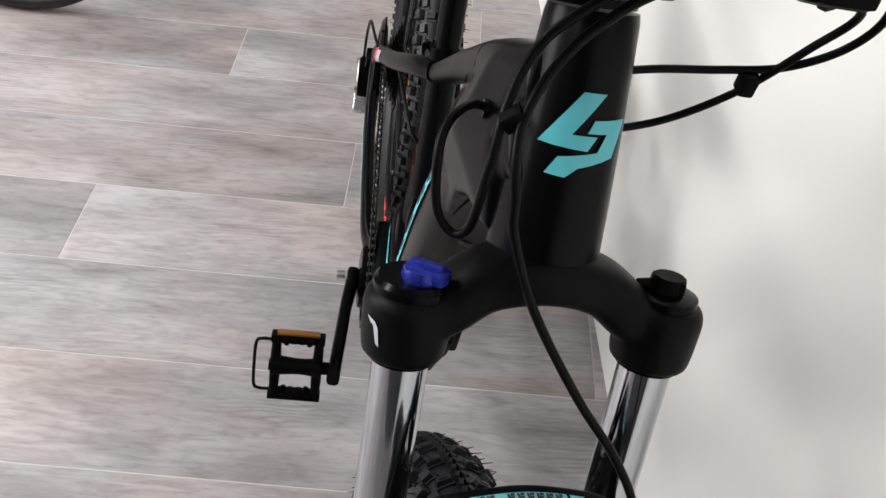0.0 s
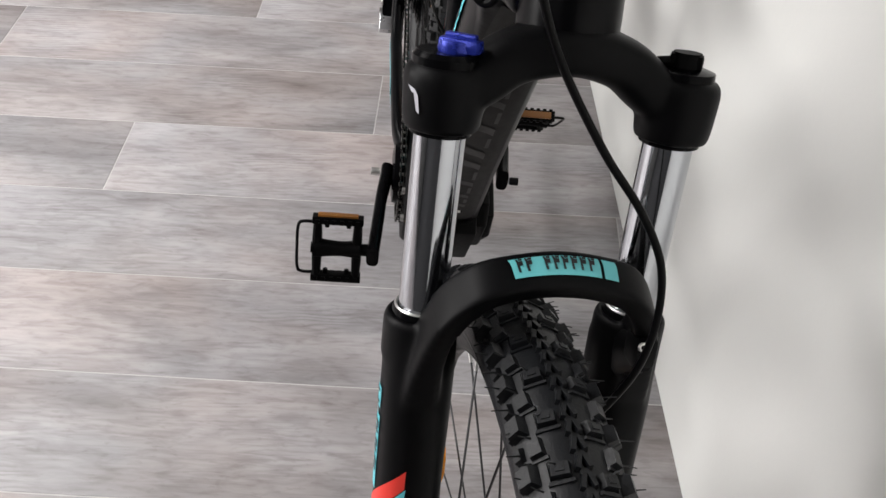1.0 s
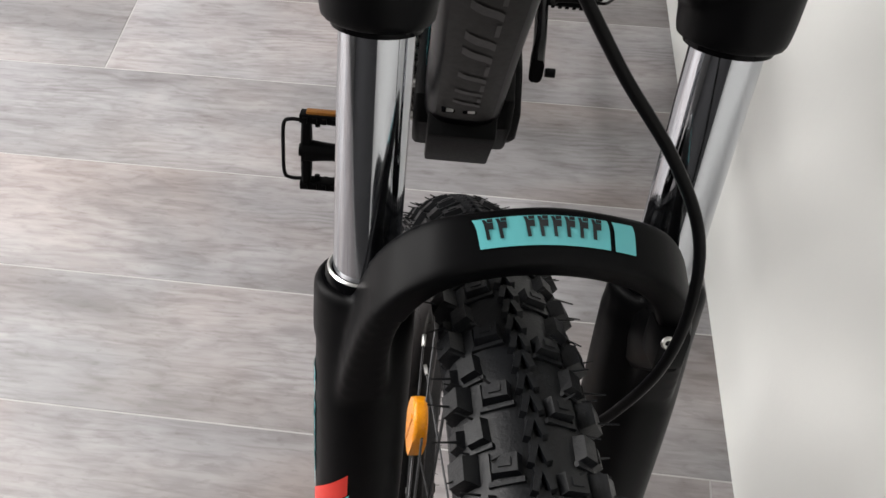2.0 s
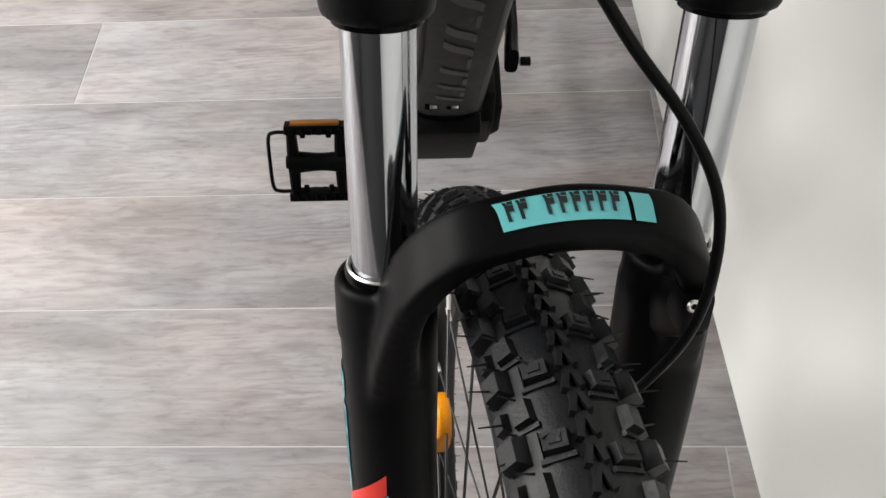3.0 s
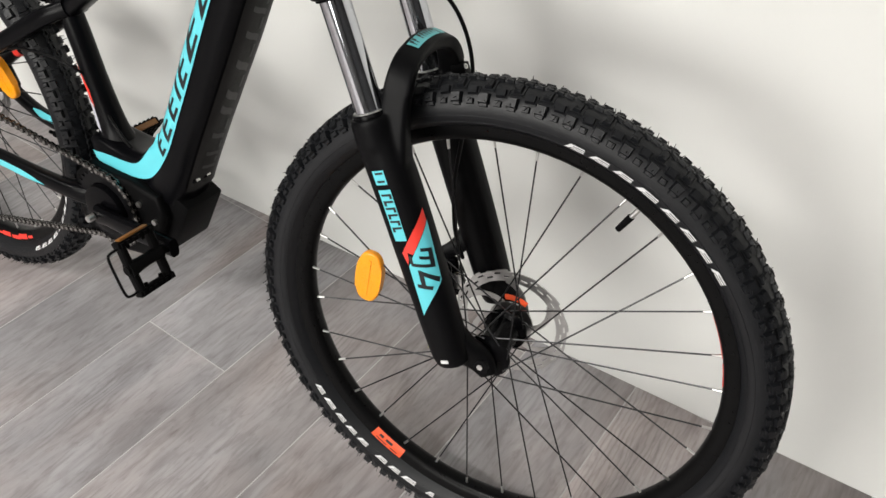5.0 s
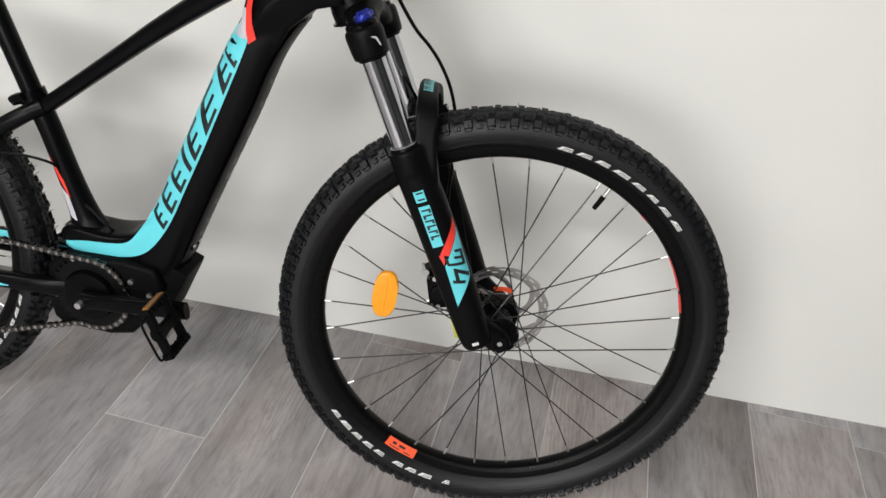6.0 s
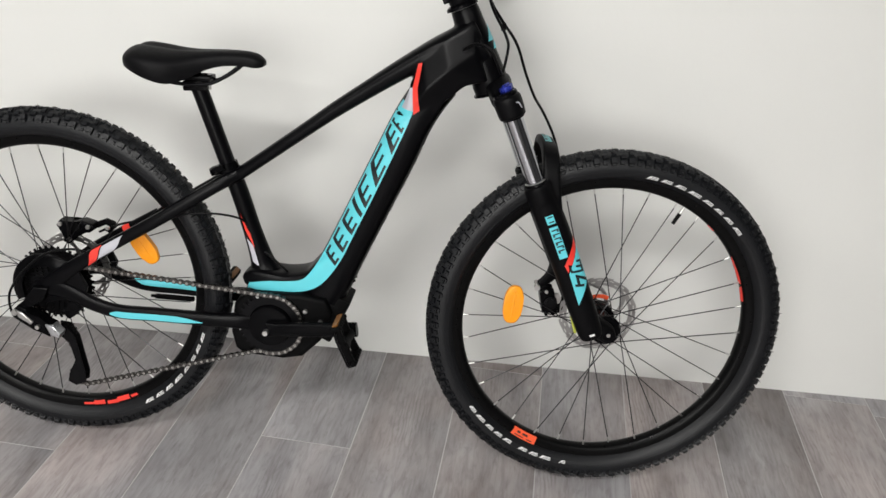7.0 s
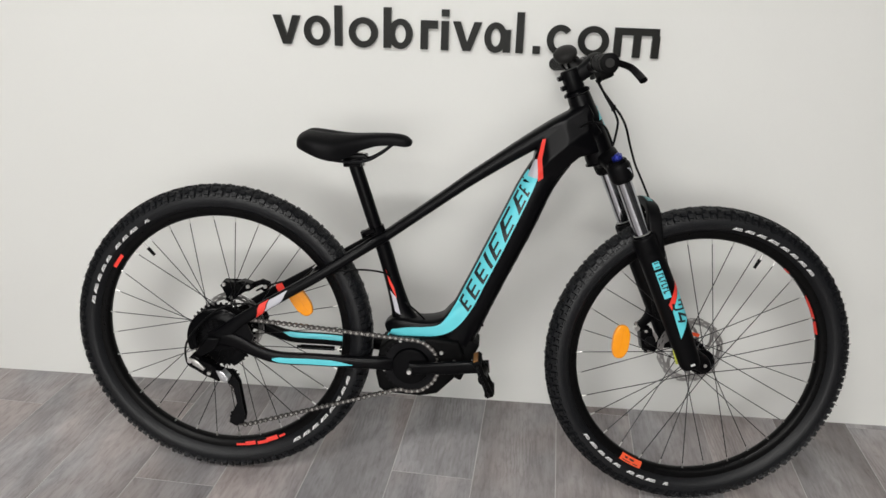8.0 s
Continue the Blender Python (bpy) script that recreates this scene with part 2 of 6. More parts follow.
def patch(bm, sec, i0, i1, th0, th1, power, out=0.0008, m=6, skew=0.0, pinch=0.0):
    """A thin decal that follows a loft between two fractions of its length; skew slants its ends."""
    cnt = len(sec[0]) - 1
    steps = max(2, int(abs(i1 - i0) * cnt * 1.5) + 1)

    def at(f, th):
        f = min(max(f * cnt, 0), cnt - 1e-6)
        i = int(f)
        return surf(sec, i, th, power, out).lerp(surf(sec, i + 1, th, power, out), f - i)
    grid = []
    for a in range(steps + 1):
        row = []
        for b in range(m + 1):
            v = b / m
            f = i0 + (i1 - i0) * a / steps + skew * (v - 0.5)
            k = min(1.0, 0.12 + a / steps / pinch, 0.25 + (1 - a / steps) / (pinch * 0.5)) if pinch else 1.0
            row.append(bm.verts.new(at(f, th0 + (th1 - th0) * (0.5 + (v - 0.5) * k))))
        grid.append(row)
    for a in range(steps):
        for b in range(m):
            bm.faces.new((grid[a][b], grid[a + 1][b], grid[a + 1][b + 1], grid[a][b + 1]))
    return bm


def cable(bm, pts, r, k=8, n=8):
    rows = spline(pts, k)
    c = rows[:, :3]
    tan = np.gradient(c, axis=0)
    tan /= np.linalg.norm(tan, axis=1)[:, None]
    ref = Vector((0.31, 0.83, 0.46))
    rings = []
    for p, t in zip(c, tan):
        t = Vector(t)
        ref = (ref - ref.dot(t) * t).normalized()
        b = t.cross(ref)
        rings.append([bm.verts.new(Vector(p) + r * (math.cos(a) * ref + math.sin(a) * b)) for a in (2 * math.pi * q / n for q in range(n))])
    for a, b in zip(rings, rings[1:]):
        for q in range(n):
            bm.faces.new((a[q], a[(q + 1) % n], b[(q + 1) % n], b[q]))
    bm.faces.new(rings[0])
    bm.faces.new(rings[-1][::-1])
    return bm


def fuse(bm, voxel=0.0025, rounds=12):
    """Overlapping closed shells become one casting with soft fillets."""
    bmesh.ops.recalc_face_normals(bm, faces=bm.faces)
    me = bpy.data.meshes.new("casting")
    bm.to_mesh(me)
    bm.free()
    tmp = bpy.data.objects.new("casting", me)
    scene.collection.objects.link(tmp)
    md = tmp.modifiers.new("weld", "REMESH")
    md.mode, md.voxel_size = "VOXEL", voxel
    sm = tmp.modifiers.new("soften", "SMOOTH")
    sm.factor, sm.iterations = 0.5, rounds
    bpy.context.view_layer.update()
    out = bpy.data.meshes.new_from_object(tmp.evaluated_get(bpy.context.evaluated_depsgraph_get()))
    bpy.data.objects.remove(tmp)
    bpy.data.meshes.remove(me)
    bm = B()
    bm.from_mesh(out)
    bpy.data.meshes.remove(out)
    return bm


def shell(bm, rows):
    """A closed skin over rings of points, one ring for each row."""
    rings = [[bm.verts.new(p) for p in row] for row in rows]
    n = len(rings[0])
    for a, b in zip(rings, rings[1:]):
        for k in range(n):
            bm.faces.new((a[k], a[(k + 1) % n], b[(k + 1) % n], b[k]))
    bm.faces.new(rings[0])
    bm.faces.new(rings[-1][::-1])


def revolve(bm, profile, n=48, axis="Y", at=(0, 0, 0), closed=True, arc=(0.0, 2 * math.pi), turn=None):
    """profile: radius, height along the axis."""
    full = abs(arc[1] - arc[0] - 2 * math.pi) < 1e-6
    cnt = n if full else n + 1
    rings = []
    for k in range(cnt):
        a = arc[0] + (arc[1] - arc[0]) * k / n
        ring = []
        for r, h in profile:
            u, v = r * math.cos(a), r * math.sin(a)
            p = {"Y": (u, h, v), "Z": (u, v, h), "X": (h, u, v)}[axis]
            ring.append(bm.verts.new((p[0] + at[0], p[1] + at[1], p[2] + at[2])))
        rings.append(ring)
    if turn is not None:
        for ring in rings:
            for v in ring:
                v.co = turn @ v.co
    m = len(profile)
    pairs = [(i, (i + 1) % n) for i in range(n)] if full else [(i, i + 1) for i in range(n)]
    for i, j in pairs:
        for q in range(m if closed else m - 1):
            a, b, c, d = rings[i][q], rings[i][(q + 1) % m], rings[j][(q + 1) % m], rings[j][q]
            bm.faces.new((a, b, c, d))
    if not full and closed:
        bm.faces.new(rings[0])
        bm.faces.new(rings[-1][::-1])
    bmesh.ops.remove_doubles(bm, verts=bm.verts, dist=1e-7)
    return bm


def box(bm, size, m=None, bevel=0.0, taper=1.0):
    """A box with bevelled edges; taper narrows its top."""
    vs = []
    for z in (-0.5, 0.5):
        f = taper if z > 0 else 1.0
        for x, y in ((-0.5, -0.5), (0.5, -0.5), (0.5, 0.5), (-0.5, 0.5)):
            v = Vector((x * size[0] * f, y * size[1] * f, z * size[2]))
            vs.append(bm.verts.new(v))
    q = [(3, 2, 1, 0), (4, 5, 6, 7), (0, 1, 5, 4), (1, 2, 6, 5), (2, 3, 7, 6), (3, 0, 4, 7)]
    fs = [bm.faces.new([vs[i] for i in f]) for f in q]
    if bevel:
        es = list({e for f in fs for e in f.edges})
        res = bmesh.ops.bevel(bm, geom=es, offset=bevel, segments=2, affect="EDGES", profile=0.6)
        vs = list({v for f in res["faces"] for v in f.verts} | {v for v in vs if v.is_valid})
    if m is not None:
        bmesh.ops.transform(bm, matrix=m, verts=vs)
    return bm


def prism(bm, outline, y0, y1, bevel=0.0):
    """An outline in x and z, pushed from y0 to y1."""
    a = [bm.verts.new((x, y0, z)) for x, z in outline]
    b = [bm.verts.new((x, y1, z)) for x, z in outline]
    n = len(outline)
    fs = [bm.faces.new(a), bm.faces.new(b[::-1])]
    for i in range(n):
        fs.append(bm.faces.new((a[i], b[i], b[(i + 1) % n], a[(i + 1) % n])))
    if bevel:
        es = list({e for f in fs[:2] for e in f.edges})
        bmesh.ops.bevel(bm, geom=es, offset=bevel, segments=3, affect="EDGES", profile=0.6)
    return bm


def rod(bm, a, b, r0, r1=None, n=10):
    r1 = r0 if r1 is None else r1
    a, b = Vector(a), Vector(b)
    t = (b - a).normalized()
    u = t.orthogonal().normalized()
    w = t.cross(u)
    A = [bm.verts.new(a + r0 * (math.cos(q) * u + math.sin(q) * w)) for q in (2 * math.pi * i / n for i in range(n))]
    B = [bm.verts.new(b + r1 * (math.cos(q) * u + math.sin(q) * w)) for q in (2 * math.pi * i / n for i in range(n))]
    for i in range(n):
        bm.faces.new((A[i], A[(i + 1) % n], B[(i + 1) % n], B[i]))
    bm.faces.new(A[::-1])
    bm.faces.new(B)
    return bm


B = bmesh.new


# ---------------------------------------------------------------- room
def slab(name, lo, hi, mat, label, category):
    bm = B()
    size = [b - a for a, b in zip(lo, hi)]
    mid = [(a + b) / 2 for a, b in zip(lo, hi)]
    box(bm, size, Matrix.Translation(mid))
    ob = new(name, finish(name, bm, mat))
    return tagged(ob, label, category, kind="structure")


X0, X1, Y0 = -3.4, 4.2, -4.6
floor = slab("floor", (X0, Y0, -0.12), (X1, WALL_Y + 0.1, -0.0007), MAT_JOINT, "grey wood-look vinyl plank floor with pale joints", "floor")
slab("wall_north", (X0, WALL_Y, -0.12), (X1, WALL_Y + 0.12, CEIL), MAT_WALL, "off-white painted wall behind the bicycle", "wall")
# unseen closing walls, kept dark so the bicycle reflects little of them
slab("wall_south", (X0, Y0 - 0.12, -0.12), (X1, Y0, CEIL), MAT_SHOP, "unseen shop wall, dark grey to keep reflections dim", "wall")
window = tagged(new("window_1"), "large shop window with a grey frame, bright daylight outside", "window", kind="structure")
window.matrix_basis = pose(WINDOW[0], Y0 + 0.012, WINDOW[1])
for name, size, at in (("window_frame", (WINDOW[2] + 0.12, 0.03, 0.06), (0, 0, WINDOW[3] / 2 + 0.03)), ("window_sill", (WINDOW[2] + 0.16, 0.05, 0.06), (0, 0.01, -WINDOW[3] / 2 - 0.03)), ("window_frame", (0.06, 0.03, WINDOW[3]), (-WINDOW[2] / 2 - 0.03, 0, 0)), ("window_frame", (0.06, 0.03, WINDOW[3]), (WINDOW[2] / 2 + 0.03, 0, 0)), ("mullion", (0.05, 0.03, WINDOW[3]), (0, 0, 0))):
    part(name, box(B(), size, Matrix.Translation(at), 0.003), MAT_SHOP, window)
part("pane", box(B(), (WINDOW[2], 0.006, WINDOW[3]), Matrix.Translation((0, -0.004, 0))), MAT_DAYLIGHT, window, "bright glass pane")
slab("wall_west", (X0 - 0.12, Y0, -0.12), (X0, WALL_Y + 0.12, CEIL), MAT_SHOP, "unseen side wall, dark grey to keep reflections dim", "wall")
# unseen, near black: puts the dark streak into the chromed stanchions
slab("wall_east", (X1, Y0, -0.12), (X1 + 0.12, WALL_Y + 0.12, CEIL), MAT_DARKWALL, "unseen side wall, near black for a dark streak in the chrome", "wall")
slab("ceiling", (X0 - 0.1, Y0 - 0.1, CEIL), (X1 + 0.1, WALL_Y + 0.1, CEIL + 0.1), MAT_CEILING, "unseen ceiling, greyed to keep reflections dim", "ceiling")

# bodies of the added ceiling lamps, out of view
for lx, ly, gain in LAMPS:
    root = tagged(new("added_ceiling_light"), "unseen flat white ceiling panel lamp, added to light the room", "ceiling light", "ceiling panel lamps")
    root.matrix_basis = pose(lx, ly, CEIL - 0.012)
    bm = B()
    for sx, sy, px, py in ((LAMP_SIZE[0] + 0.04, 0.02, 0, LAMP_SIZE[1] / 2 + 0.01), (LAMP_SIZE[0] + 0.04, 0.02, 0, -LAMP_SIZE[1] / 2 - 0.01), (0.02, LAMP_SIZE[1], LAMP_SIZE[0] / 2 + 0.01, 0), (0.02, LAMP_SIZE[1], -LAMP_SIZE[0] / 2 - 0.01, 0)):
        box(bm, (sx, sy, 0.022), Matrix.Translation((px, py, 0)))
    part("housing", bm, MAT_CEILING, root)
    bm = B()
    box(bm, (LAMP_SIZE[0], LAMP_SIZE[1], 0.006), Matrix.Translation((0, 0, -0.004)))
    part("diffuser", bm, MAT_DIFFUSER, root, "glowing white diffuser")


# ---------------------------------------------------------------- the bicycle
LEAN_DEG, YAW_DEG, STEER_DEG = 5.33, 0.41, 5.92
RADIUS, BASE = 0.354, 1.104
bicycle = tagged(new("bicycle"), "black electric mountain bike with cyan stripes leaning on the wall", "bicycle")
bicycle.matrix_basis = Matrix.Translation((0, -0.0495, 0)) @ Matrix.Rotation(radians(YAW_DEG), 4, "Z") @ Matrix.Rotation(radians(-LEAN_DEG), 4, "X")
HEAD = (0.7936, 0.006, 0.91)
STEER = Matrix.Translation(HEAD) @ Matrix.Rotation(radians(-24.0), 4, "Y") @ Matrix.Rotation(radians(STEER_DEG), 4, "Z")
AXLE = (0.054, 0.0, -0.633)


# ---- frame
def build_frame_body():
    bm = B()
    down = section_rings(spline([(0.822, 0.006, 0.880, 0.028, 0.030), (0.760, 0.005, 0.822, 0.034, 0.0350), (0.7105, 0.003, 0.750, 0.0385, 0.0362), (0.6685, 0, 0.655, 0.040, 0.0384), (0.606, 0, 0.515, 0.040, 0.0384), (0.569, 0, 0.432, 0.041, 0.040), (0.543, 0, 0.372, 0.041, 0.043)], 7))
    loft(bm, [q[12:] for q in down], 36, (2.3, 3.0))
    body = part("frame", bm, MAT_FRAME, bicycle, "satin black aluminium frame with cyan and red decals")
    bm = B()
    TOP = section_rings(spline([(0.355, 0, 0.590, 0.019, 0.0125), (0.388, 0, 0.6140, 0.019, 0.0122), (0.460, 0, 0.6680, 0.020, 0.0124), (0.520, 0, 0.7130, 0.021, 0.0130), (0.564, 0.001, 0.7460, 0.022, 0.0142), (0.626, 0.001, 0.7890, 0.024, 0.0160), (0.668, 0.002, 0.8175, 0.0280, 0.0178), (0.735, 0.004, 0.8610, 0.0340, 0.0205), (0.775, 0.006, 0.8835, 0.032, 0.0220), (0.812, 0.006, 0.9065, 0.024, 0.0220)], 6))
    loft(bm, [q[:41] for q in TOP], 20, 2.8)
    part("top_tube", bm, MAT_FRAME, body)
    # hydroformed junction at the head: an upper facet that leans inward, a crease, a darker lower face
    bm = B()
    loft(bm, [q[37:] for q in TOP], 20, 2.8)
    loft(bm, [q[:16] for q in down], 36, (2.3, 3.0))
    rows = []
    for (ux, uz, uw), (cx, cz, cw), (fx, fz, fw) in (((0.698, 0.806, 0.032), (0.692, 0.752, 0.0430), (0.738, 0.735, 0.0345)), ((0.720, 0.848, 0.0360), (0.728, 0.798, 0.0510), (0.760, 0.776, 0.0380)), ((0.755, 0.884, 0.0350), (0.768, 0.836, 0.0500), (0.795, 0.807, 0.0370)), ((0.800, 0.910, 0.0260), (0.810, 0.868, 0.0370), (0.836, 0.818, 0.0300))):
        rows.append([(ux, 0.007 - uw, uz), (cx, 0.007 - cw, cz), (fx, 0.007 - fw, fz), (fx, 0.007 + fw, fz), (cx, 0.007 + cw, cz), (ux, 0.007 + uw, uz)])
    shell(bm, rows)
    revolve(bm, [(0.0, -0.105), (0.0275, -0.105), (0.0262, -0.03), (0.0235, 0.020), (0.0, 0.020)], 32, "Z", closed=False, turn=Matrix.Translation(Vector(HEAD) + Vector((0, 0.006, 0))) @ Matrix.Rotation(radians(-24), 4, "Y"))
    bm = fuse(bm, 0.0025, 14)
    skin = BVHTree.FromBMesh(bm)
    part("head_gusset", bm, MAT_FRAME, body, angle=80)
    bm = B()
    bb = tube(bm, [(0.382, 0, 0.388, 0.016, 0.010), (0.394, 0, 0.392, 0.026, 0.019), (0.415, 0, 0.395, 0.033, 0.024), (0.47, 0, 0.394, 0.036, 0.0215), (0.520, 0, 0.401, 0.038, 0.026), (0.556, 0, 0.425, 0.040, 0.034)], 7, 24, 4.6)
    part("lower_beam", bm, MAT_FRAME, body)
    bm = B()
    st = tube(bm, [(0.352, 0, 0.622, 0.0175, 0.0175), (0.372, 0, 0.575, 0.0175, 0.0175), (0.398, 0, 0.49, 0.018, 0.0185), (0.416, 0, 0.43, 0.021, 0.024), (0.420, 0, 0.412, 0.025, 0.034), (0.421, 0, 0.395, 0.028, 0.042)], 6, 18, 2.0)
    part("seat_tube", bm, MAT_FRAME, body)
    bm = B()
    h = Vector(HEAD) + Vector((0.002, 0.006, 0))
    pr = [(0.0, -0.122), (0.029, -0.122), (0.0325, -0.119), (0.0325, -0.098), (0.0312, -0.07), (0.0292, -0.035), (0.0262, 0.010), (0.0250, 0.025), (0.0240, 0.030), (0.0, 0.030)]
    revolve(bm, pr, 32, "Z", closed=False)
    ht = part("head_tube", bm, MAT_FRAME, body, at=Matrix.Translation(h) @ Matrix.Rotation(radians(-24), 4, "Y"))
    # stays
    for s in (-1, 1):
        bm = B()
        ss = tube(bm, [(0.375, s * 0.012, 0.606, 0.010, 0.0125), (0.335, s * 0.030, 0.584, 0.010, 0.0125), (0.235, s * 0.050, 0.519, 0.0095, 0.012), (0.115, s * 0.061, 0.445, 0.0095, 0.0125), (0.05, s * 0.066, 0.401, 0.009, 0.015), (0.004, s * 0.068, 0.362, 0.007, 0.019)], 6, 14, 2.6)
        stay = part("seat_stay", bm, MAT_FRAME, body)
        bm = B()
        cs = tube(bm, [(0.425, s * 0.036, 0.312, 0.014, 0.022), (0.372, s * 0.056, 0.318, 0.012, 0.0155), (0.30, s * 0.062, 0.319, 0.0105, 0.0145), (0.22, s * 0.065, 0.3205, 0.0095, 0.0145), (0.145, s * 0.067, 0.321, 0.0095, 0.0145), (0.095, s * 0.068, 0.333, 0.009, 0.0145), (0.045, s * 0.068, 0.355, 0.0085, 0.017), (0.0, s * 0.068, 0.362, 0.007, 0.018)], 6, 14, 2.8)
        chst = part("chain_stay", bm, MAT_FRAME, body)
        bm = B()
        a0, a1 = (math.pi * 0.94, math.pi * 1.16) if s < 0 else (math.pi * 0.66, math.pi * 0.98)
        patch(bm, cs, *((0.26, 0.61) if s < 0 else (0.20, 0.64)), a0, a1, 2.8, pinch=0.3)
        part("stripe", bm, MAT_CYAN, chst, "cyan stripe")
        if s < 0:
            bm = B()
            patch(bm, ss, 0.530, 0.600, math.pi * 0.84, math.pi * 1.26, 2.6, skew=0.045)
            part("light_flash", bm, MAT_GREYWHITE, stay, "light grey flash")
            bm = B()
            patch(bm, ss, 0.606, 0.650, math.pi * 0.76, math.pi * 1.34, 2.6, skew=0.06)
            part("red_flash", bm, MAT_RED, stay, "red flash")
        else:
            bm = B()
            patch(bm, ss, 0.575, 0.607, 0, 2 * math.pi, 2.6, m=14)
            part("red_flash", bm, MAT_RED, stay, "red flash")
    bm = B()
    box(bm, (0.085, 0.010, 0.010), Matrix.Translation((0.205, 0.062, 0.2975)), 0.003)
    rod(bm, (0.165, 0.062, 0.2975), (0.154, 0.060, 0.2985), 0.0035, n=8)
    part("speed_sensor", bm, MAT_PLASTIC, body, "slim black sensor under the chain stay")
    bm = B()
    rod(bm, (0.205, -0.05, 0.497), (0.205, 0.05, 0.497), 0.008)
    part("stay_bridge", bm, MAT_FRAME, body)
    # dropout plates
    for s in (-1, 1):
        bm = B()
        prism(bm, [(-0.02, 0.335), (0.0, 0.328), (0.03, 0.336), (0.075, 0.34), (0.085, 0.368), (0.07, 0.40), (0.05, 0.412), (0.01, 0.385), (-0.022, 0.372)], s * 0.066 - 0.004, s * 0.066 + 0.004, 0.001)
        part("dropout", bm, MAT_FRAME, body)
    # decals of the down tube, drive side

    def side_y(x, z):
        """Half width of the frame at a point of its side, from the two lofts."""
        best = 0.0
        for k, (c, sd, nm, w, h) in enumerate((down, bb)):
            d = (c[:, 0] - x) ** 2 + (c[:, 2] - z) ** 2
            i = int(d.argmin())
            p = (x - c[i, 0]) * nm[i, 0] + (z - c[i, 2]) * nm[i, 2]
            q = abs(p) / h[i]
            if q < 1.25:
                pw = 4.6 if k else (2.3 if p > 0 else 3.0)
                best = max(best, w[i] * (1 - min(q, 0.97) ** pw) ** (1 / pw) - c[i, 1])
        hit = skin.ray_cast(Vector((x, -0.2, z)), Vector((0, 1, 0)))[0]
        if hit is not None:
            best = -hit.y if z > 0.745 else max(best, -hit.y)
        return best

    def decal(quad, out, m=8):
        """A thin patch between four corners (x, z) laid on the frame's drive side."""
        bm = B()
        a, b, c, d = [Vector(q) for q in quad]
        grid = []
        for i in range(m + 1):
            row = []
            for j in range(m + 1):
                p = a.lerp(b, i / m).lerp(d.lerp(c, i / m), j / m)
                row.append(bm.verts.new((p.x, -side_y(p.x, p.y) - out, p.y)))
            grid.append(row)
        for i in range(m):
            for j in range(m):
                bm.faces.new((grid[i][j], grid[i + 1][j], grid[i + 1][j + 1], grid[i][j + 1]))
        return bm
    LOWER = spline([(0.384, 0.366), (0.43, 0.374), (0.480, 0.381), (0.521, 0.391), (0.550, 0.413), (0.581, 0.459), (0.611, 0.526), (0.643, 0.598), (0.687, 0.704), (0.703, 0.746), (0.716, 0.788)], 8)
    rear = [(0.398, 0.393), (0.432, 0.401), (0.474, 0.405), (0.502, 0.411), (0.520, 0.428)]
    for x, z in ((0.571, 0.459), (0.600, 0.526), (0.633, 0.598), (0.678, 0.704), (0.696, 0.746), (0.714, 0.788)):
        dc, dn, dh = down[0], down[2], down[4]
        i = int(((dc[:, 0] - x) ** 2 + (dc[:, 2] - z) ** 2).argmin())
        rear.append((dc[i, 0] + dn[i, 0] * dh[i] * 0.96, dc[i, 2] + dn[i, 2] * dh[i] * 0.96))
    UPPER = spline(rear, 8)

    def side_strip(f0, f1, v0, v1, out, slant=0.0, m=6):
        """A strip between two fractions of the stripe's length and two of its width."""
        bm = B()
        cnt = len(LOWER) - 1
        steps = max(2, int(abs(f1 - f0) * cnt * 1.6))
        grid = []
        for a in range(steps + 1):
            row = []
            for b in range(m + 1):
                v = v0 + (v1 - v0) * b / m
                f = min(max((f0 + (f1 - f0) * a / steps + slant * (v - 0.5)) * cnt, 0), cnt - 1e-6)
                i = int(f)
                lo = LOWER[i] + (LOWER[i + 1] - LOWER[i]) * (f - i)
                hi = UPPER[i] + (UPPER[i + 1] - UPPER[i]) * (f - i)
                x, z = lo + (hi - lo) * v
                row.append(bm.verts.new((x, -side_y(x, z) - out, z)))
            grid.append(row)
        for a in range(steps):
            for b in range(m):
                bm.faces.new((grid[a][b], grid[a + 1][b], grid[a + 1][b + 1], grid[a][b + 1]))
        return bm
    stripe = part("down_tube_stripe", side_strip(0.0, 0.945, 0.0, 0.97, 0.0016, m=10), MAT_CYAN, body, "cyan stripe along the down tube")
    part("light_flash", decal([(0.6850, 0.762), (0.6985, 0.798), (0.7060, 0.800), (0.7080, 0.758)], 0.0026, 14), MAT_GREYWHITE, body, "light grey flash")
    part("red_flash", decal([(0.7075, 0.752), (0.7035, 0.800), (0.7130, 0.800), (0.7185, 0.760)], 0.0034, 12), MAT_RED, body, "red flash")
    part("red_flash", decal([(0.7035, 0.7995), (0.7115, 0.842), (0.7190, 0.844), (0.7130, 0.7995)], 0.0034, 12), MAT_RED, body, "red flash")
    marks = [(0.492, 0.036), (0.541, 0.046), (0.596, 0.044), (0.650, 0.014), (0.677, 0.042), (0.727, 0.046), (0.783, 0.046), (0.832, 0.030)]
    for f, w in marks:
        part("brand_mark", side_strip(f, f + 0.012, 0.10, 0.90, 0.0021, 0.035), MAT_DECAL_BLACK, stripe, "black slanted bar mark")
        if w > 0.02:
            for v in (0.10, 0.44, 0.78):
                part("brand_mark", side_strip(f + 0.006 + 0.035 * (v - 0.44), f + 0.035 * (v - 0.44) + w * 0.80, v, v + 0.12, 0.0022, 0.035 * 0.12, 2), MAT_DECAL_BLACK, stripe, "black slanted bar mark")
    # battery cover on the underside of the down tube
    bm = B()
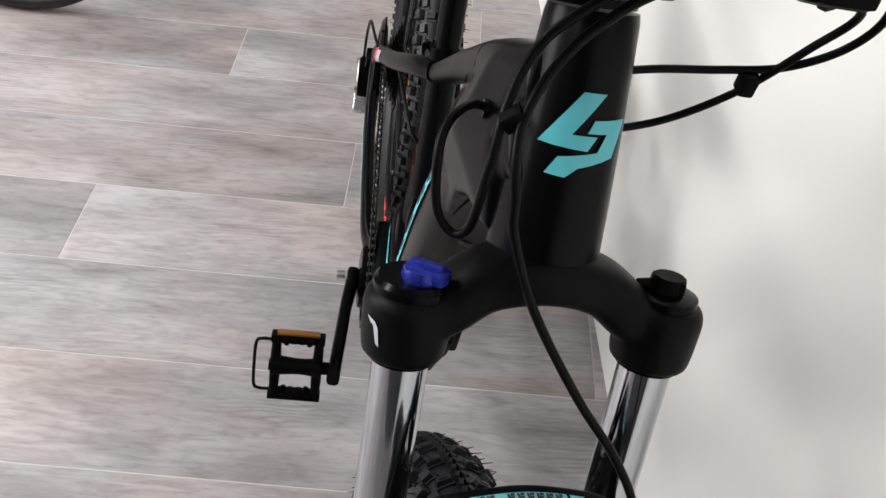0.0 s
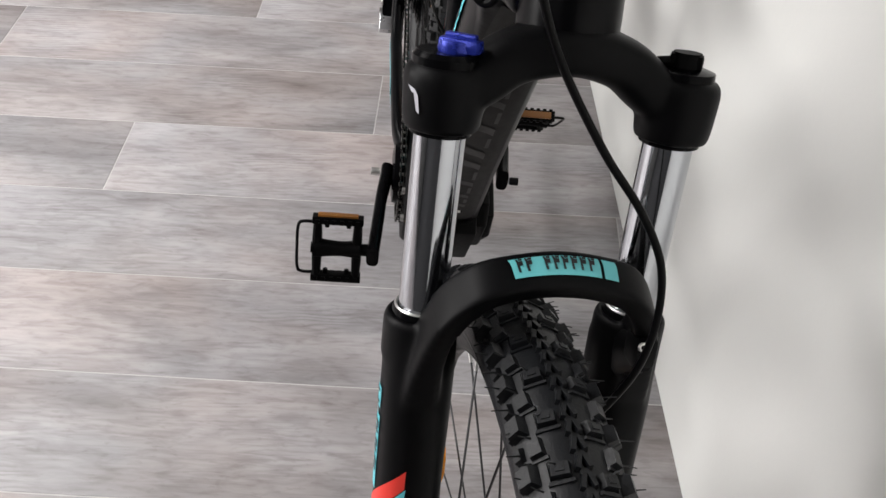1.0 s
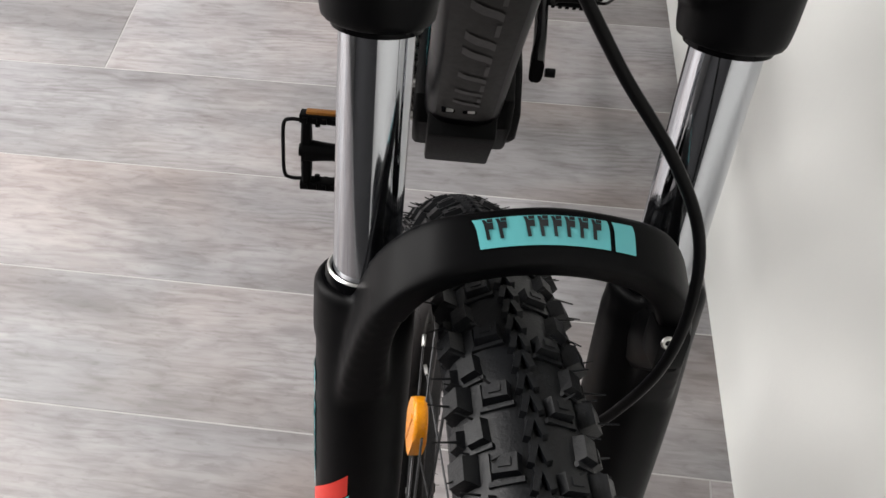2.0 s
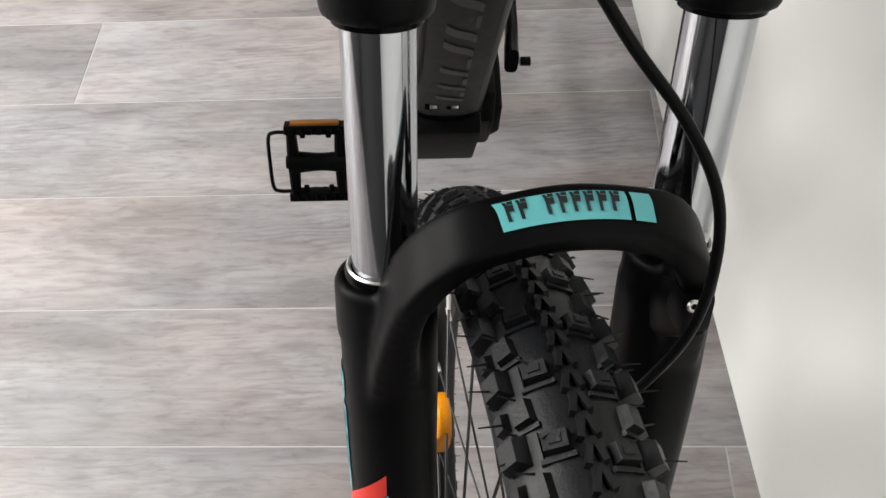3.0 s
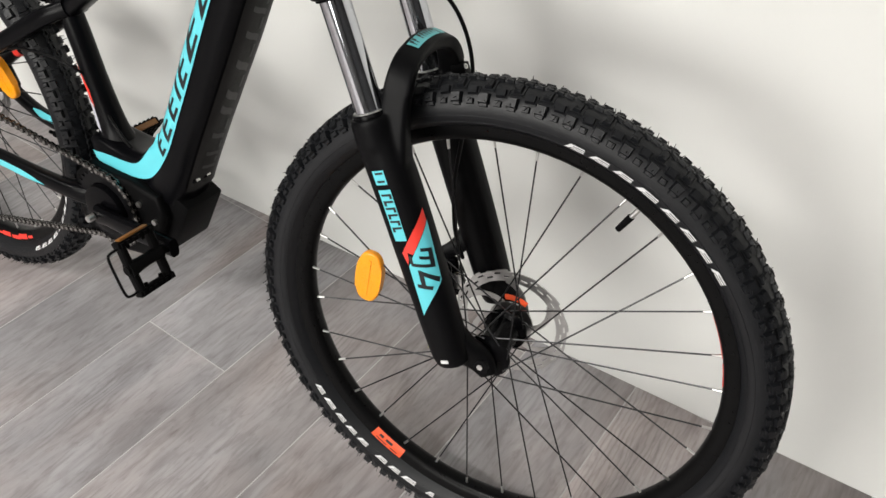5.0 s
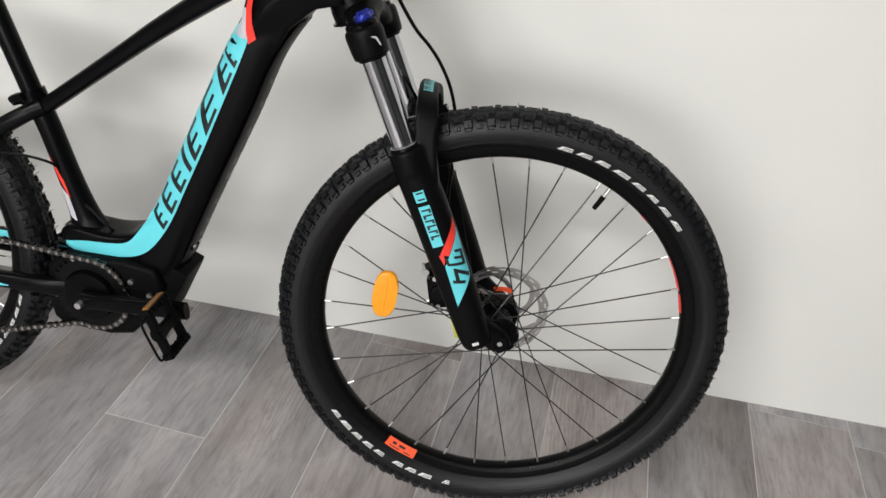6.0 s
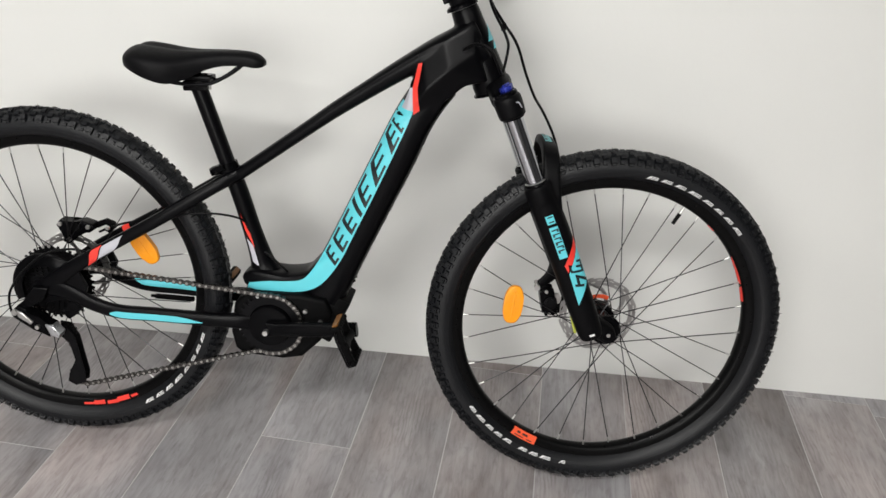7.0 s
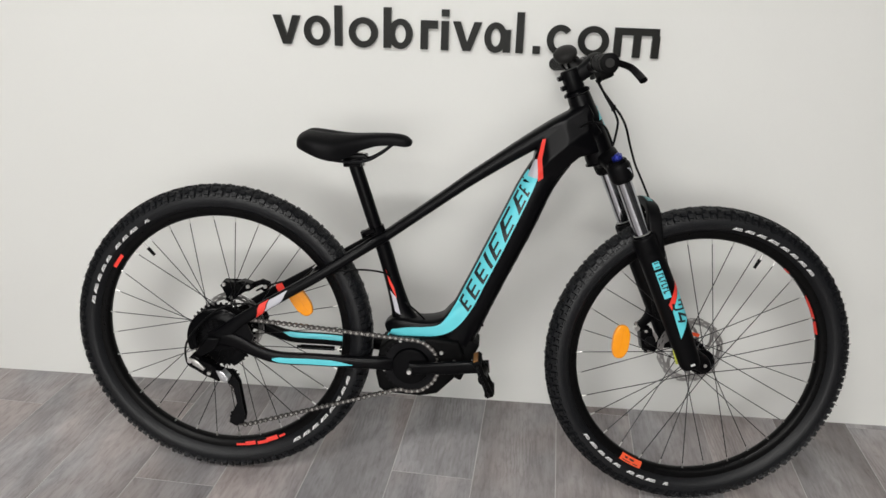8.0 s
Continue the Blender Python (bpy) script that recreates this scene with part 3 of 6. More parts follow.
    patch(bm, down, 0.20, 0.90, math.pi * 1.32, math.pi * 1.68, (2.3, 3.0), 0.0022, m=8)
    cover = part("battery_cover", bm, MAT_GREY, body, "dark grey battery cover with faint print")
    for f, w in [(0.80, 0.045), (0.745, 0.05), (0.685, 0.05), (0.625, 0.02), (0.595, 0.045), (0.54, 0.05), (0.48, 0.05), (0.42, 0.045)]:
        bm = B()
        patch(bm, down, f, f - 0.014, math.pi * 1.44, math.pi * 1.545, (2.3, 3.0), 0.003, m=4, skew=0.02)
        if w > 0.03:
            patch(bm, down, f - 0.018, f - w + 0.006, math.pi * 1.525, math.pi * 1.545, (2.3, 3.0), 0.003, m=2)
        part("print_bar", bm, MAT_GREYMARK, cover)
    # sensor windows low on the cover
    for yy in (-0.017, 0.004):
        bm = B()
        box(bm, (0.005, 0.0135, 0.0105), bevel=0.0012)
        w = part("charge_window", bm, MAT_GLOSSY, body, "small clear window", at=Matrix.Translation((0.6035, yy, 0.413)) @ Matrix.Rotation(radians(-24), 4, "Y"))
        bm = B()
        box(bm, (0.002, 0.007, 0.004), Matrix.Translation((0.0022, 0.0015, -0.002)), 0.0005)
        part("pin", bm, MAT_STEEL, w, "bright metal pin")
    # seat tube flashes
    bm = B()
    patch(bm, st, 0.35, 0.43, math.pi * 0.87, math.pi * 1.01, 2.0, skew=0.10)
    part("red_flash", bm, MAT_RED, body, "red flash")
    bm = B()
    patch(bm, st, 0.44, 0.60, math.pi * 0.82, math.pi * 0.98, 2.0, skew=0.05)
    part("light_flash", bm, MAT_GREYWHITE, body, "light grey flash")
    # cable port grommets
    for p, s in (((0.791, -0.0305, 0.8710), -1), ((0.775, 0.034, 0.887), 1), ((0.782, 0.040, 0.858), 1)):
        bm = B()
        revolve(bm, [(0.0, -0.002), (0.0055, -0.002), (0.0055, 0.001), (0.004, 0.0025), (0.0, 0.0025)], 14, "Y", closed=False)
        part("cable_port", bm, MAT_GLOSSY, body, at=Matrix.Translation(p))
    # head badge: plain slanted bars

    def badge(polys):
        bm = B()
        for poly in polys:
            pts = []
            for k in range(len(poly)):
                a, b = Vector(poly[k]), Vector(poly[(k + 1) % len(poly)])
                pts += [a.lerp(b, q / 3) for q in range(3)]
            vs = []
            for yy, zz in pts:
                r = 0.0307 + max(0.0, -zz - 0.035) * 0.057 - max(0.0, zz + 0.035) * 0.066
                an = (yy - 0.0028) / r
                vs.append(bm.verts.new((r * math.cos(an), r * math.sin(an), zz)))
            bm.faces.new(vs)
        bmesh.ops.triangulate(bm, faces=bm.faces)
        return bm
    part("head_badge", badge([[(-0.0006, -0.0084), (0.0118, -0.0084), (-0.0030, -0.0305), (-0.0161, -0.0305)], [(-0.0161, -0.0303), (0.0110, -0.0303), (0.0068, -0.038), (-0.0205, -0.0367)]]), MAT_CYAN, ht, "cyan slanted emblem")
    part("head_badge", badge([[(0.0078, -0.022), (0.0285, -0.021), (0.0267, -0.0288), (0.0052, -0.0288)], [(0.0165, -0.0286), (0.0267, -0.0286), (0.0235, -0.0415), (0.0125, -0.0385)], [(0.0125, -0.0384), (0.0235, -0.0414), (0.0035, -0.0472), (-0.0080, -0.0425)], [(-0.0080, -0.0424), (0.0035, -0.0471), (-0.0025, -0.0528), (-0.0137, -0.0522)]]), MAT_CYAN, ht, "cyan slanted emblem")
    return body, down, ht


frame_body, DOWN, head_tube = build_frame_body()


# ---- motor and drive
def build_motor():
    bm = B()
    prism(bm, [(0.372, 0.352), (0.364, 0.290), (0.372, 0.254), (0.388, 0.242), (0.468, 0.238), (0.508, 0.247), (0.545, 0.286), (0.566, 0.345), (0.554, 0.376), (0.50, 0.383), (0.40, 0.378)], -0.052, 0.055, 0.009)
    prism(bm, [(0.388, 0.340), (0.382, 0.295), (0.400, 0.262), (0.470, 0.254), (0.520, 0.270), (0.550, 0.310), (0.552, 0.352), (0.500, 0.368), (0.42, 0.364)], 0.050, 0.064, 0.006)
    motor = part("motor", bm, MAT_PLASTIC, bicycle, "black drive motor housing")
    bm = B()
    box(bm, (0.045, 0.072, 0.10), Matrix.Translation((0.5605, 0.0, 0.330)) @ Matrix.Rotation(radians(24), 4, "Y"), 0.005)
    part("battery_foot", bm, MAT_PLASTIC, motor, "black block under the battery")
    bm = B()
    revolve(bm, [(0.0, -0.068), (0.03, -0.068), (0.041, -0.066), (0.0425, -0.060), (0.043, -0.05), (0.0, -0.05)], 36, "Y", (0.446, 0, 0.316), closed=False)
    part("motor_cover", bm, MAT_GLOSSY, motor, "glossy black round cover")
    for (x, z) in ((0.40, 0.345), (0.515, 0.35), (0.545, 0.33), (0.387, 0.30), (0.42, 0.37)):
        bm = B()
        rod(bm, (x, -0.050, z), (x, -0.056, z), 0.005, 0.0045, 8)
        part("bolt", bm, MAT_STEEL, motor, "small steel bolt")
    return motor


motor = build_motor()


def gear(bm, teeth, r, y0, y1, inner, at):
    out = []
    for i in range(teeth):
        for f, rr in ((0.0, r - 0.004), (0.3, r - 0.004), (0.45, r + 0.0015), (0.75, r + 0.0015), (0.9, r - 0.004)):
            a = 2 * math.pi * (i + f) / teeth
            out.append((rr * math.cos(a), rr * math.sin(a)))
    n = len(out)
    rings = []
    for y, k in ((y0, 1), (y1, 1), (y1, 0), (y0, 0)):
        rings.append([bm.verts.new((at[0] + (c if k else inner * c / math.hypot(c, s)), at[1] + y, at[2] + (s if k else inner * s / math.hypot(c, s)))) for c, s in out])
    for a, b in zip(rings, rings[1:] + rings[:1]):
        for i in range(n):
            bm.faces.new((a[i], a[(i + 1) % n], b[(i + 1) % n], b[i]))
    return bm


CHAIN_Y = -0.056
RING_R = 0.064
bm = B()
gear(bm, 32, RING_R, CHAIN_Y - 0.0012, CHAIN_Y + 0.0012, 0.044, (0.446, 0, 0.316))
part("chainring", bm, MAT_DARKMETAL, bicycle, "black toothed chainring")


def build_chain():
    """One loop of links, from the cassette over the chainring and back through the pulleys."""
    path = []
    cx, cz = 0.446, 0.316
    top_a, bot_a = radians(97), radians(-112)
    p0 = (0.012, 0.354 + 0.056)
    path.append(p0)
    path.append((cx + RING_R * math.cos(top_a), cz + RING_R * math.sin(top_a)))
    for i in range(1, 13):
        a = top_a + (bot_a - top_a) * i / 12
        path.append((cx + RING_R * math.cos(a), cz + RING_R * math.sin(a)))
    path += [(0.058, 0.140), (0.036, 0.146), (0.030, 0.163), (0.045, 0.178), (0.041, 0.215), (0.020, 0.252), (-0.002, 0.27), (-0.02, 0.302)]
    for i in range(0, 11):
        a = radians(-112 - i * 16)
        path.append((0.056 * math.cos(a), 0.354 + 0.056 * math.sin(a)))
    path.append(p0)
    pts = [Vector((x, 0, z)) for x, z in path]
    length = [0.0]
    for a, b in zip(pts, pts[1:]):
        length.append(length[-1] + (b - a).length)
    cnt = int(length[-1] / 0.0127 / 2) * 2
    pins = []
    for i in range(cnt):
        d = length[-1] * i / cnt
        k = max(j for j in range(len(length)) if length[j] <= d)
        k = min(k, len(pts) - 2)
        pins.append(pts[k].lerp(pts[k + 1], (d - length[k]) / max(1e-9, length[k + 1] - length[k])))
    bm, rollers = B(), B()
    for i in range(cnt):
        a, b = pins[i], pins[(i + 1) % cnt]
        t = (b - a).normalized()
        nrm = Vector((-t.z, 0, t.x))
        wide = 0.0029 if i % 2 else 0.0018
        for s in (-1, 1):
            y = CHAIN_Y + s * wide
            prof = [(-0.35, 0.0), (-0.22, 0.0044), (0.1, 0.0048), (0.5, 0.0028), (0.9, 0.0048), (1.22, 0.0044), (1.35, 0.0), (1.22, -0.0044), (0.9, -0.0048), (0.5, -0.0028), (0.1, -0.0048), (-0.22, -0.0044)]
            lo = [bm.verts.new(a.lerp(b, f) + nrm * h + Vector((0, y - 0.0005, 0))) for f, h in prof]
            hi = [bm.verts.new(a.lerp(b, f) + nrm * h + Vector((0, y + 0.0005, 0))) for f, h in prof]
            bm.faces.new(lo)
            bm.faces.new(hi[::-1])
            for q in range(12):
                bm.faces.new((lo[q], hi[q], hi[(q + 1) % 12], lo[(q + 1) % 12]))
        # pins in the lighter steel, painted glints between the dark plates
        rod(rollers, a + Vector((0, CHAIN_Y - 0.0040, 0)), a + Vector((0, CHAIN_Y + 0.0040, 0)), 0.0026, n=8)
    ob = part("chain", bm, MAT_CHAIN, bicycle, "steel bicycle chain")
    tagged(part("chain_pin", rollers, MAT_PIN, ob, "chain pin, lighter to give glints"), kind="stuff")
    return tagged(ob, kind="stuff")


build_chain()


def build_crank(s, tip):
    """s: -1 drive side, 1 the other; tip: the pedal's end in x and z."""
    y = s * (0.075 if s < 0 else 0.088)
    bm = B()
    pts = [(0.446, y, 0.316, 0.0085, 0.0165), (0.47, y + s * 0.002, 0.316 + 0.024 * (tip[1] - 0.316) / 0.164, 0.0085, 0.0140)]
    for f in (0.35, 0.6, 0.85, 1.075):
        pts.append((0.446 + (tip[0] - 0.446) * f, y + s * (0.002 + 0.012 * f), 0.316 + (tip[1] - 0.316) * f, 0.0078, 0.0148 if f < 1 else 0.0145))
    sec = tube(bm, pts if (tip[0] - 0.446) * 1 > 0 else [(a if i != 1 else 0.422, b, c, d, e) for i, (a, b, c, d, e) in enumerate(pts)], 5, 14, 3.2)
    crank = part("crank_arm", bm, MAT_GLOSSY, bicycle, "black crank arm")
    bm = B()
    revolve(bm, [(0.0, 0.0), (0.0050, 0.0), (0.0056, 0.002), (0.0056, 0.012), (0.0, 0.012)], 16, "Y", closed=False)
    part("crank_bolt", bm, MAT_STEEL if s < 0 else MAT_DARKMETAL, crank, "round axle bolt", at=Matrix.Translation((0.446, y + s * 0.010 - (0.012 if s < 0 else 0), 0.316)))
    return crank


TIP_R, TIP_L = (0.612, 0.338), (0.281, 0.296)
build_crank(-1, TIP_R)
build_crank(1, TIP_L)


def build_pedal(s, tip, turn):
    """Cage pedal with studs along both edges; turn: its tilt about the spindle."""
    root_m = Matrix.Translation((tip[0], s * (0.089 if s < 0 else 0.102), tip[1])) @ Matrix.Rotation(radians(turn), 4, "Y") @ Matrix.Scale(0.93, 4)
    bm = B()
    rod(bm, (0, 0, 0), (0, s * 0.082, 0), 0.0085, 0.0075, 12)
    tube(bm, [(0, s * 0.018, 0, 0.012, 0.012), (0, s * 0.045, 0, 0.0095, 0.0095), (0, s * 0.078, 0, 0.013, 0.012)], 4, 12, 2.4, side=(1, 0, 0))
    for yy in (0.022, 0.074):
        tube(bm, [(-0.037, s * yy, 0, 0.0055, 0.009), (-0.015, s * yy, 0, 0.0065, 0.008), (0.015, s * yy, 0, 0.0065, 0.008), (0.037, s * yy, 0, 0.0055, 0.009)], 3, 10, 3.0)
    ped = part("pedal", bm, MAT_PLASTIC, bicycle, "black cage pedal with amber reflectors", at=root_m)
    for e in (-1, 1):
        bm = B()
        box(bm, (0.010, 0.066, 0.017), Matrix.Translation((e * 0.041, s * 0.048, 0)), 0.0015)
        for q in range(6):
            for zz in (-1, 1):
                box(bm, (0.006, 0.005, 0.004), Matrix.Translation((e * 0.0405, s * (0.022 + q * 0.0105), zz * 0.0095)), 0.0)
        for q in (0.034, 0.062):
            rod(bm, (e * 0.037, s * q, 0), (e * 0.030, s * q, 0), 0.0035, 0.003, 8)
        part("cage_plate", bm, MAT_PLASTIC, ped)
        if e < 0:
            bm = B()
            box(bm, (0.0045, 0.052, 0.011), Matrix.Translation((e * 0.0465, s * 0.048, 0)), 0.001)
            part("reflector", bm, MAT_AMBER_SHADED, ped, "amber reflector bar, coloured as if in shade")
    bm = B()
    cable(bm, [(-0.036, s * 0.078, 0), (-0.036, s * 0.092, 0), (-0.030, s * 0.099, 0), (0.0, s * 0.100, 0), (0.030, s * 0.099, 0), (0.036, s * 0.092, 0), (0.036, s * 0.078, 0)], 0.0022, 5, 8)
    part("wire_loop", bm, MAT_DARKMETAL, ped, "bent wire end loop")
    return ped


build_pedal(-1, TIP_R, 66.0)
build_pedal(1, TIP_L, 130.0)


# ---- wheels
def tyre_point(phi, ang, out=0.0):
    r = 0.3205 + (0.0275 + out) * math.cos(phi)
    y = (0.0295 + out) * math.sin(phi)
    return Vector((r * math.cos(ang), y, r * math.sin(ang)))


def build_tyre_mesh():
    bm = B()
    prof = [(0.296, -0.012), (0.300, -0.0165)]
    for k in range(25):
        phi = radians(-122 + 244 * k / 24)
        prof.append((0.3205 + 0.0275 * math.cos(phi), 0.0295 * math.sin(phi)))
    prof += [(0.300, 0.0165), (0.296, 0.012)]
    revolve(bm, prof, 120, "Y")

    def knob(ang, phi, l, w, h, twist=0.0, taper=0.8):
        p = tyre_point(phi, ang, h / 2 - 0.0007)
        nrm = (math.cos(phi) * Vector((math.cos(ang), 0, math.sin(ang))) + math.sin(phi) * Vector((0, 1, 0))).normalized()
        tg = Vector((-math.sin(ang), 0, math.cos(ang)))
        bi = nrm.cross(tg)
        m = Matrix((tg, bi, nrm)).transposed().to_4x4()
        m.translation = p
        m = m @ Matrix.Rotation(twist, 4, "Z")
        vs = []
        for z in (-0.5, 0.5):
            f = taper if z > 0 else 1.0
            for x, y in ((-0.5, -0.5), (0.5, -0.5), (0.5, 0.5), (-0.5, 0.5)):
                vs.append(bm.verts.new(m @ Vector((x * l * f, y * w * f, z * h))))
        for f in ((4, 5, 6, 7), (0, 1, 5, 4), (1, 2, 6, 5), (2, 3, 7, 6), (3, 0, 4, 7)):
            bm.faces.new([vs[i] for i in f])

    def hair(ang, phi, lean, length):
        p = tyre_point(phi, ang, 0.003)
        q = tyre_point(phi + lean, ang + random.uniform(-0.008, 0.008), 0.003 + length)
        rod(bm, p, q, 0.0007, 0.0004, 3)
    n = 66
    st = 2 * math.pi / n
    for i in range(n):
        a = i * st
        # centre ridge: chained split blocks, three to a pitch, on a low rib
        for q in (0.0, 1 / 3, 2 / 3):
            for s in (-1, 1):
                knob(a + q * st + s * 0.0010, s * radians(4.4), 0.0095, 0.0034, 0.0042, s * 0.30, 0.80)
            knob(a + (q + 1 / 6) * st, 0.0, 0.0050, 0.0060, 0.0022, 0.0, 0.9)
        for s in (-1, 1):
            o = 0.0 if s > 0 else 0.25 * st
            # broad inner block with a low step round two of its sides
            knob(a + o, s * radians(24), 0.0086, 0.0118, 0.0046, s * 0.06, 0.86)
            knob(a + o + 0.0004, s * radians(24), 0.0040, 0.0060, 0.0052, s * 0.06, 0.86)
            knob(a + o - 0.0064 / 0.35, s * radians(25), 0.0022, 0.0150, 0.0018, 0.0, 0.95)
            knob(a + o, s * radians(38), 0.0140, 0.0018, 0.0018, 0.0, 0.95)
            # middle block, half a pitch on, with its own step
            knob(a + o + 0.5 * st, s * radians(43), 0.0116, 0.0092, 0.0052, s * -0.06, 0.84)
            knob(a + o + 0.5 * st - 0.0068 / 0.35, s * radians(42), 0.0022, 0.0110, 0.0018, 0.0, 0.95)
            # shoulder block with a step on its outer side, a small one between
            knob(a + o + 0.05 * st, s * radians(59), 0.0130, 0.0120, 0.0070, 0.0, 0.78)
            knob(a + o + 0.05 * st, s * radians(70), 0.0100, 0.0070, 0.0036, 0.0, 0.75)
            knob(a + o + 0.55 * st, s * radians(66), 0.0090, 0.0070, 0.0040, 0.0, 0.75)
            hair(a + o, s * radians(58), s * 0.12, random.uniform(0.005, 0.012))
            hair(a + o + 0.25 * st, s * radians(50), s * 0.10, random.uniform(0.003, 0.008))
            hair(a + o + 0.5 * st, s * radians(60), s * 0.15, random.uniform(0.004, 0.010))
            hair(a + o + 0.7 * st, s * radians(44), s * 0.1, random.uniform(0.003, 0.008))
            hair(a + o + 0.1 * st, s * radians(26), s * 0.1, random.uniform(0.002, 0.006))
    # raised ribs where tread meets sidewall
    for s in (-1, 1):
        for r in (-1, 1):
            phi = s * radians(100 + 18 * (r > 0))
            p = [(0.3205 + 0.0278 * math.cos(phi + d), (0.0298) * math.sin(phi + d)) for d in (-0.012, 0.0, 0.012)]
            revolve(bm, [(p[0][0], p[0][1] * 0.99), p[1], (p[2][0], p[2][1] * 0.99)], 96, "Y", closed=False)
    return finish("tyre", bm, MAT_RUBBER, 32)


TYRE = build_tyre_mesh()
bm = B()
RIM = finish("rim", revolve(bm, [(0.2785, -0.004), (0.281, -0.0105), (0.288, -0.0145), (0.2985, -0.0155), (0.300, -0.0135), (0.294, -0.011), (0.294, 0.011), (0.300, 0.0135), (0.2985, 0.0155), (0.288, 0.0145), (0.281, 0.0105), (0.2785, 0.004)], 96, "Y"), MAT_RIM, 50)
bm = B()
NIPPLE = finish("nipple", rod(bm, (0, 0, 0), (0.012, 0, 0), 0.0019, 0.0016, 8), MAT_STEEL)


def arc_bar(bm, a0, a1, p0, p1, out=0.0007, n=4, slant=0.0):
    """A printed bar on the tyre's wall between two angles (degrees) and two section angles."""
    grid = []
    for i in range(n + 1):
        row = []
        for j in range(4):
            v = j / 3
            row.append(bm.verts.new(tyre_point(radians(p0 + (p1 - p0) * v), radians(a0 + (a1 - a0) * i / n + slant * (v - 0.5)), out)))
        grid.append(row)
    for i in range(n):
        for j in range(3):
            bm.faces.new((grid[i][j], grid[i + 1][j], grid[i + 1][j + 1], grid[i][j + 1]))


def tyre_print(parent, a0, a1, widths):
    """White print on the drive-side wall: one pair of bars for each sign, gaps between."""
    tot = sum(widths) + 0.35 * (len(widths) - 1)
    f = 0.0
    for w in widths:
        b0, b1 = a0 + (a1 - a0) * f / tot, a0 + (a1 - a0) * (f + abs(w)) / tot
        f += abs(w) + 0.35
        if w < 0.5:
            continue
        bm = B()
        arc_bar(bm, b0, b0 + (b1 - b0) * 0.26, -103, -116, 0.0009, slant=1.2)
        for p in (-103, -108.2, -113):
            arc_bar(bm, b0 + (b1 - b0) * 0.2, b0 + (b1 - b0) * 0.92, p, p - 3.0, 0.0011)
        part("print_bar", bm, MAT_WHITE, parent, "white printed bar")


def rim_sticker(parent, a0, a1, mat, label, r0=0.2805, r1=0.2985):
    bm = B()
    n = 8
    rows = []
    for q in range(7):
        r = r0 + (r1 - r0) * q / 6
        y = -0.0006 - float(np.interp(r, [0.2785, 0.281, 0.288, 0.2985], [0.004, 0.0105, 0.0145, 0.0155]))
        rows.append([bm.verts.new((r * math.cos(radians(a0 + (a1 - a0) * i / n)), y, r * math.sin(radians(a0 + (a1 - a0) * i / n)))) for i in range(n + 1)])
    for lo, hi in zip(rows, rows[1:]):
        for i in range(n):
            bm.faces.new((lo[i], lo[i + 1], hi[i + 1], hi[i]))
    ob = part("rim_sticker", bm, mat, parent, label)
    return ob


def build_rotor(bm, r, y):
    """A disc brake rotor: a drilled band with a wavy rim, curved arms and a carrier ring."""
    t = 0.0009
    n, rows = 144, (r - 0.0165, r - 0.0135, r - 0.0115, r - 0.0090, r - 0.0070, r - 0.0045, r - 0.0025, r)

    def open_cell(i, k):
        return (k == 2 and i % 8 in (0, 1, 2)) or (k == 4 and i % 8 in (4, 5, 6)) or (k == 6 and i % 12 in (2, 3, 4))

    def at(i, k, s):
        a = 2 * math.pi * i / n
        rr = rows[k] - (0.0010 * (1 + math.cos(a * 12)) if k == 7 else 0.0)
        return (rr * math.cos(a), y + s * t, rr * math.sin(a))
    net = {(i, k, s): bm.verts.new(at(i, k, s)) for i in range(n) for k in range(8) for s in (-1, 1)}
    for i in range(n):
        j = (i + 1) % n
        for k in range(7):
            if open_cell(i, k):
                continue
            for s in (-1, 1):
                bm.faces.new((net[i, k, s], net[j, k, s], net[j, k + 1, s], net[i, k + 1, s]))
            for other, p, q in (((i, k - 1), (i, k), (j, k)), ((i, k + 1), (i, k + 1), (j, k + 1)), (((i - 1) % n, k), (i, k), (i, k + 1)), ((j, k), (j, k), (j, k + 1))):
                if not 0 <= other[1] < 7 or open_cell(*other):
                    bm.faces.new((net[p[0], p[1], -1], net[q[0], q[1], -1], net[q[0], q[1], 1], net[p[0], p[1], 1]))
    for i in range(6):
        a = 2 * math.pi * i / 6
        arm = []
        for q in range(7):
            f = q / 6
            rr, aa = 0.026 + (r - 0.0145 - 0.026) * f, a + 0.75 * f ** 1.3
            arm.append((rr * math.cos(aa), y, rr * math.sin(aa), t, 0.0052 - 0.0016 * math.sin(math.pi * f)))
        tube(bm, arm, 1, 8, 8.0)
    revolve(bm, [(0.031, y - t), (0.031, y + t), (0.019, y + t), (0.019, y - t)], 36, "Y")
    return bm


